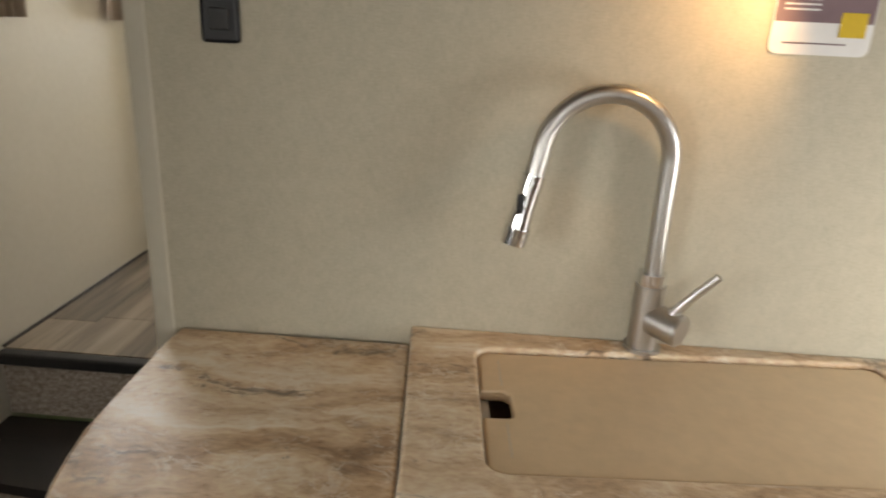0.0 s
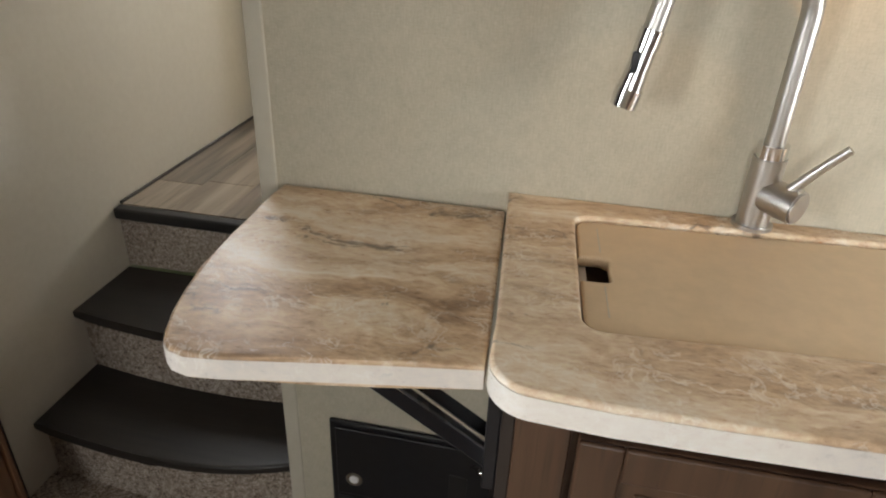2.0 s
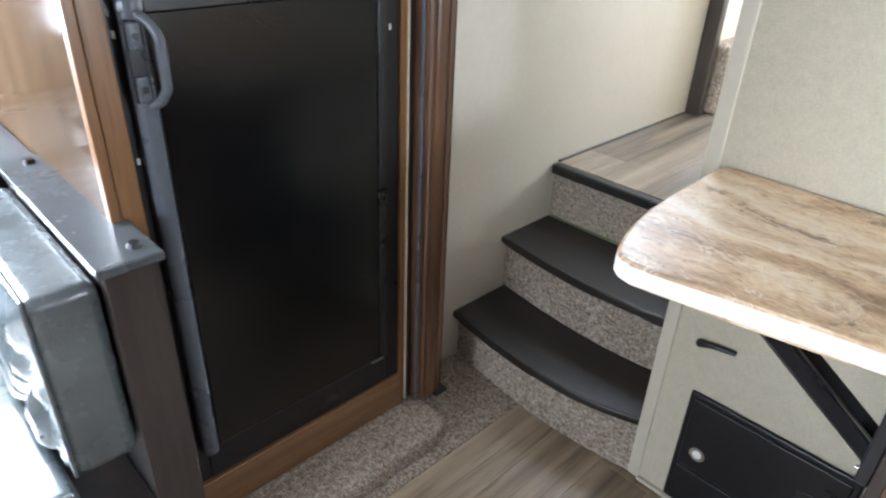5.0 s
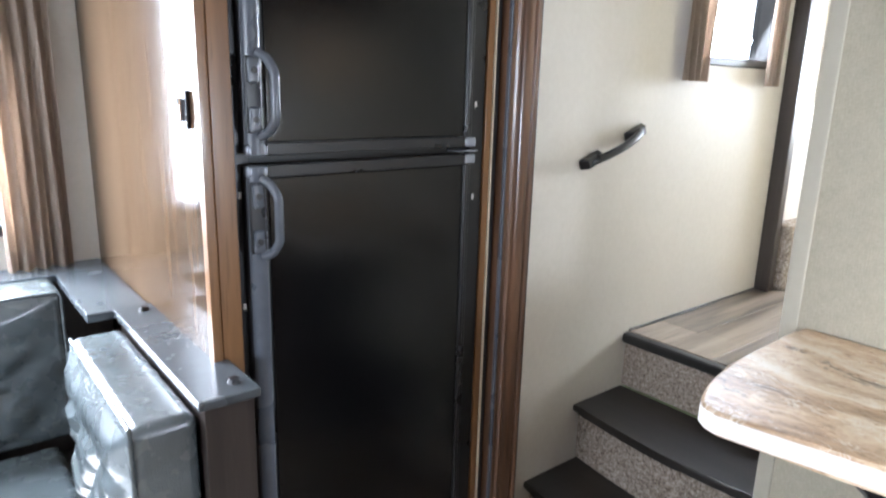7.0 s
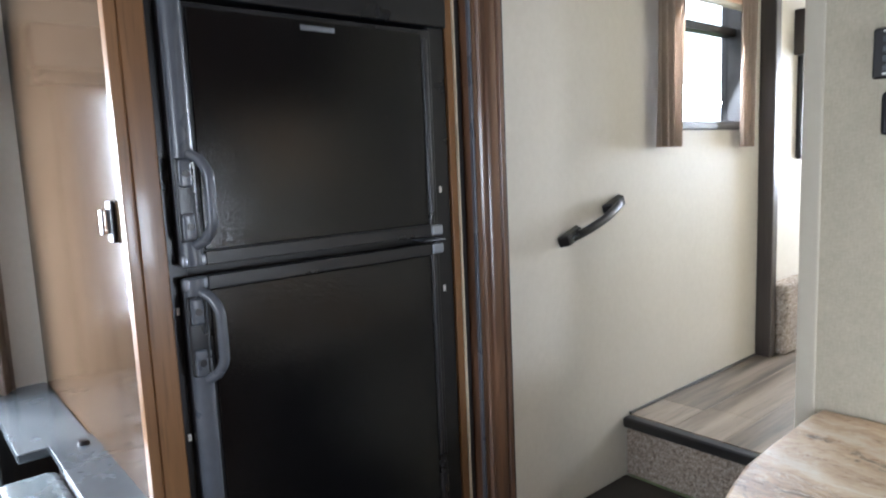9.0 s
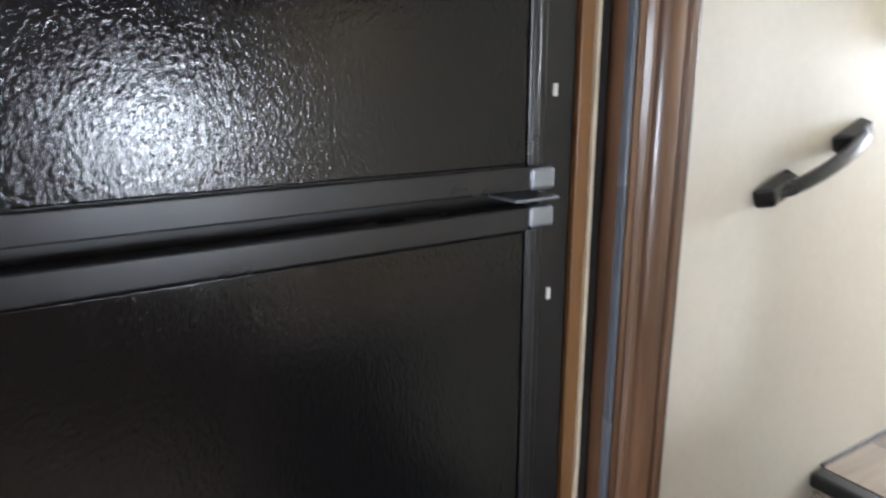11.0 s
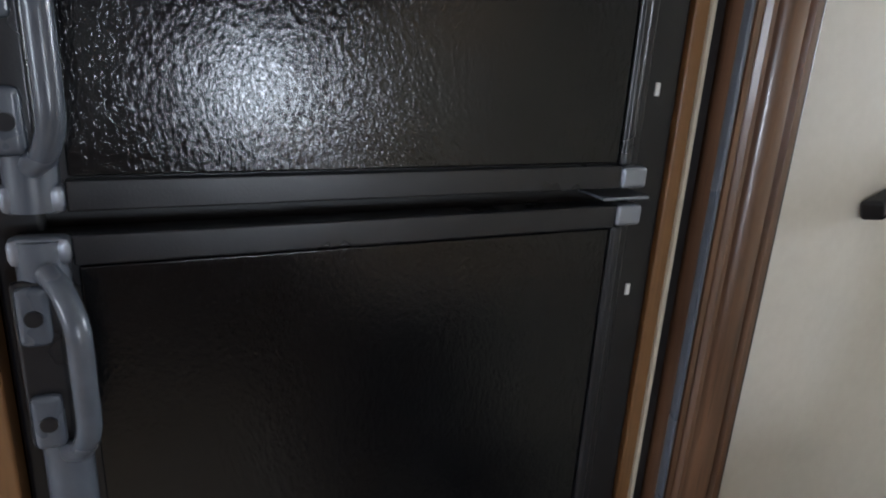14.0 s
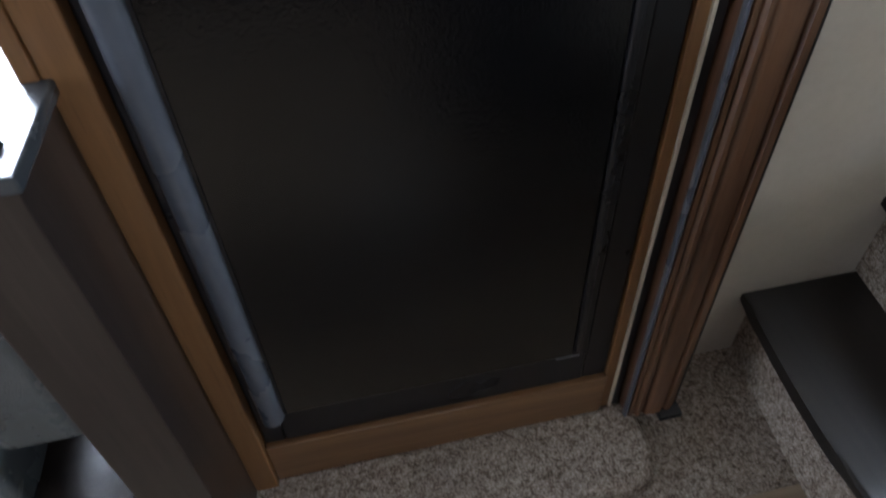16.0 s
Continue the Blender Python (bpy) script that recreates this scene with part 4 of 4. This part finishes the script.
tube(bm, [(TX + 0.030, TY - 0.034, 0.998), (TX + 0.055, TY - 0.042, 1.034), (TX + 0.086, TY - 0.052, 1.074)], [0.0085, 0.0072, 0.0065], 14)
put("lever", bm, STEEL, tap)

# ---- wall fittings ----
tagc = thing("hang_tag", "printed card hanging on the kitchen wall", "card", (0.46, YK, 1.42))
CARD = make_plain("white_card", (0.75, 0.73, 0.70), 0.5, grain=0.03)
PURPLE = make_plain("mauve_print", (0.20, 0.13, 0.14), 0.5)
YEL = make_plain("yellow_print", (0.62, 0.42, 0.02), 0.5)
put("card", slab(bmesh.new(), rounded(0.392, 0.535, 0, 0.22, 0.012), 0, 0.002), CARD, tagc)
tagc.children[0].data.transform(Matrix.Translation(Vector((0, YK - 0.0015, 1.402)) - Vector(tagc.location)) @ Matrix.Rotation(radians(90), 4, "X") @ Matrix.Translation(Vector(tagc.location)))
put("print_block", boxed(0.394, 0.533, YK - 0.0045, YK - 0.0038, 1.447, 1.60), PURPLE, tagc)
put("print_patch", boxed(0.487, 0.524, YK - 0.0052, YK - 0.0046, 1.428, 1.462, bevel=0.0002), YEL, tagc)
for z in (1.470, 1.463, 1.477):
    put("print_line", boxed(0.405, 0.455, YK - 0.0052, YK - 0.0046, z, z + 0.0025), CARD, tagc)
put("print_line", boxed(0.41, 0.50, YK - 0.0046, YK - 0.0040, 1.417, 1.419), PURPLE, tagc)

sw = thing("control_keypad", "black wall keypad with eight small buttons", "switch", (-0.43, YK, 1.49))
put("plate", boxed(-0.471, -0.400, YK - 0.010, YK, 1.470, 1.552, bevel=0.005), BLACK, sw)
for r in range(4):
    for c in range(2):
        put("button", boxed(-0.455 + 0.026 * c, -0.441 + 0.026 * c, YK - 0.0115, YK - 0.0098, 1.482 + 0.0155 * r, 1.491 + 0.0155 * r, bevel=0.001), GREYP, sw)
for z in (1.476, 1.544):
    put("caption_bar", boxed(-0.455, -0.425, YK - 0.0108, YK - 0.0098, z, z + 0.003), CLIPW, sw)
sw2 = thing("rocker_switch", "black rocker light switch on the wall", "switch", (-0.43, YK, 1.39))
put("plate", boxed(-0.455, -0.395, YK - 0.009, YK, 1.378, 1.448, bevel=0.007, seg=3), BLACK, sw2)
put("rocker", boxed(-0.441, -0.409, YK - 0.013, YK - 0.008, 1.397, 1.430, bevel=0.003), NOSING, sw2)

hatch = thing("furnace_hatch", "black plastic access door low on the wall", "hatch", (-0.28, YK, FLOOR))
put("frame", boxed(-0.470, -0.086, YK - 0.012, YK, FLOOR + 0.015, 0.330, bevel=0.006), BLACK, hatch)
put("door", boxed(-0.455, -0.100, YK - 0.017, YK - 0.010, 0.108, 0.315, bevel=0.004), BLACK, hatch)
put("lower_panel", boxed(-0.455, -0.100, YK - 0.015, YK - 0.010, FLOOR + 0.025, 0.098, bevel=0.004), BLACK, hatch)
put("vent", boxed(-0.19, -0.15, YK - 0.0195, YK - 0.0165, 0.135, 0.235, bevel=0.002), NOSING, hatch)
bm = bmesh.new()
cyl(bm, (-0.412, YK - 0.020, 0.165), (-0.412, YK - 0.016, 0.165), 0.020, 24)
put("lock_rim", bm, CHROME, hatch, "round chrome lock")
bm = bmesh.new()
cyl(bm, (-0.412, YK - 0.022, 0.165), (-0.412, YK - 0.019, 0.165), 0.011, 20)
put("lock_core", bm, CLIPW, hatch, "white lock centre")

over = thing("overhead_cabinet", "wooden cabinet above the sink, out of view", "cabinet", (0.45, 0.8, 1.56))
put("carcass", boxed(-0.2, 1.185, 0.64, 0.944, 1.56, 2.29), CABW, over)
pk = thing("puck_light", "small warm downlight under the cabinet", "lamp", (0.40, 0.82, 1.55))
bm = bmesh.new()
cyl(bm, (0.40, 0.82, 1.535), (0.40, 0.82, 1.56), 0.035, 28)
put("housing", bm, STEEL, pk)

# ---- dinette ----
GROUPD = "dinette"
div = thing("bench_divider", "dark wood bench end with a grey laminate cap", "bench", (-1.26, -0.09, 0.02))
put("board", boxed(-1.535, -0.998, -0.130, -0.045, 0.021, 0.828, bevel=0.002), DARKW, div, "dark wood-grain board")
put("cap", boxed(-1.545, -0.988, -0.142, -0.036, 0.828, 0.845, bevel=0.003), GUNMETAL, div, "dark grey laminate cap")
for x, y in ((-1.033, -0.066), (-1.50, -0.088)):
    bm = bmesh.new()
    cyl(bm, (x, y, 0.845), (x, y, 0.853), 0.012, 20, 0.009)
    put("screw_cap", bm, BLACK, div, "black screw cap")


def tufted(name, label, x0, x1, y0, y1, z0, z1, face, group=GROUPD):
    """A padded cushion with a puffed face, diamond stitching and piping; face is '-y' or '+x'."""
    t = thing(name, label, "cushion", ((x0 + x1) / 2, (y0 + y1) / 2, z0), group)
    bmq = boxed(x0, x1, y0, y1, z0, z1, bevel=0.022, seg=4)
    put("padding", bmq, VINYL, t)
    n, m = 40, 30
    bmf = bmesh.new()
    ua, ub = (x0 + 0.012, x1 - 0.012) if face == "-y" else (y0 + 0.012, y1 - 0.012)
    grid = []
    for j in range(m + 1):
        row = []
        for i in range(n + 1):
            u, v = i / n, j / m
            w = ub - ua
            h = z1 - z0 - 0.03
            zz = z0 + 0.015 + h * v
            du = (u * w) / 0.16
            dv = (v * h) / 0.16
            stitch = min(abs((du + dv) % 1 - 0.5), abs((du - dv) % 1 - 0.5)) * 2
            band = abs(v - 0.72)
            puff = 0.028 * min(1.0, 2.2 * stitch) ** 0.5 if v < 0.70 else 0.022
            puff *= min(1.0, 40 * band) ** 0.5
            rim = min(1.0, 9 * min(u, 1 - u), 9 * min(v, 1 - v))
            depth = puff * rim
            row.append(bmf.verts.new((ua + w * u, y0 - depth + 0.002, zz) if face == "-y" else (x1 + depth - 0.002, ua + w * u, zz)))
        grid.append(row)
    for p, q in zip(grid, grid[1:]):
        for i in range(n):
            bmf.faces.new((p[i], p[i + 1], q[i + 1], q[i]))
    put("quilted_face", bmf, VINYL, t, "diamond-stitched dark grey vinyl face")
    bmr = bmesh.new()
    if face == "-y":
        tube(bmr, [(x1 - 0.004, y0 + 0.004, z0 + 0.01), (x1 - 0.004, y0 + 0.004, z1 - 0.02), (x1 - 0.012, y0 + 0.006, z1 - 0.004), (x0 + 0.01, y0 + 0.006, z1 - 0.003)], 0.0045, 8)
    else:
        tube(bmr, [(x1 - 0.006, y1 - 0.004, z0 + 0.01), (x1 - 0.006, y1 - 0.004, z1 - 0.02), (x1 - 0.006, y1 - 0.012, z1 - 0.004), (x1 - 0.006, y0 + 0.01, z1 - 0.003)], 0.0045, 8)
    put("piping", bmr, VINYL, t)
    return t


tufted("back_cushion", "dark grey vinyl back cushion against the bench divider", -1.50, -1.015, -0.245, -0.133, 0.452, 0.815, "-y")
tufted("back_cushion", "dark grey vinyl back cushion along the window wall", -1.92, -1.765, -1.40, -0.205, 0.452, 0.84, "+x")
seat = thing("seat_cushion", "dark grey vinyl seat cushion with stitched edge", "cushion", (-1.35, -0.55, 0.33), GROUPD)
put("padding", boxed(-1.76, -0.99, -0.80, -0.247, 0.332, 0.452, bevel=0.025, seg=4), VINYL, seat)
bm = bmesh.new()
tube(bm, [(-0.998, -0.79, 0.447), (-0.998, -0.26, 0.447)], 0.005, 8)
put("piping", bm, VINYL, seat)
seat2 = thing("seat_cushion", "dark grey vinyl corner seat cushion", "cushion", (-1.7, -1.1, 0.33), GROUPD)
put("padding", boxed(-1.76, -1.20, -1.40, -0.805, 0.332, 0.452, bevel=0.025, seg=4), VINYL, seat2)
bb = thing("dinette_bench", "dark wood dinette bench below the cushions", "bench", (-1.4, -0.7, 0.02), GROUPD)
put("box", boxed(-1.925, -1.0, -1.40, -0.133, 0.021, 0.331, bevel=0.002), DARKW, bb)
lg = thing("window_ledge", "dark laminate ledge behind the dinette", "shelf", (-1.9, -0.7, 0.80), GROUPD)
put("top", boxed(-2.049, -1.925, -1.40, -0.064, 0.82, 0.840, bevel=0.003), GUNMETAL, lg)
put("top", boxed(-1.925, -1.548, -0.195, -0.064, 0.82, 0.840, bevel=0.003), GUNMETAL, lg)
put("apron", boxed(-2.049, -1.93, -1.395, -0.068, 0.021, 0.82), DARKW, lg)

# ---- floor planks, one by one ----
rng = random.Random(4)


def planks(parent, x0, x1, y0, y1, z, width, material, lengths, thick=0.005):
    x = x0
    while x < x1 - 0.01:
        w = min(width, x1 - x)
        y = y0 - rng.uniform(0, lengths)
        while y < y1:
            a, b = max(y, y0), min(y + lengths, y1)
            y += lengths
            if b - a < 0.03:
                continue
            o = part("plank", boxed(x + 0.0006, x + w - 0.0006, a + 0.0006, b - 0.0006, z - thick, z, bevel=0.0008, seg=1), material, parent)
        x += width


planks(floor, -0.955, -0.02, -2.4, 0.94, FLOOR, 0.152, PLANK, 0.92)
planks(landing, WX + 0.001, XR, 1.402, 3.2, 0.548, 0.152, PLANKL, 0.92, 0.007)
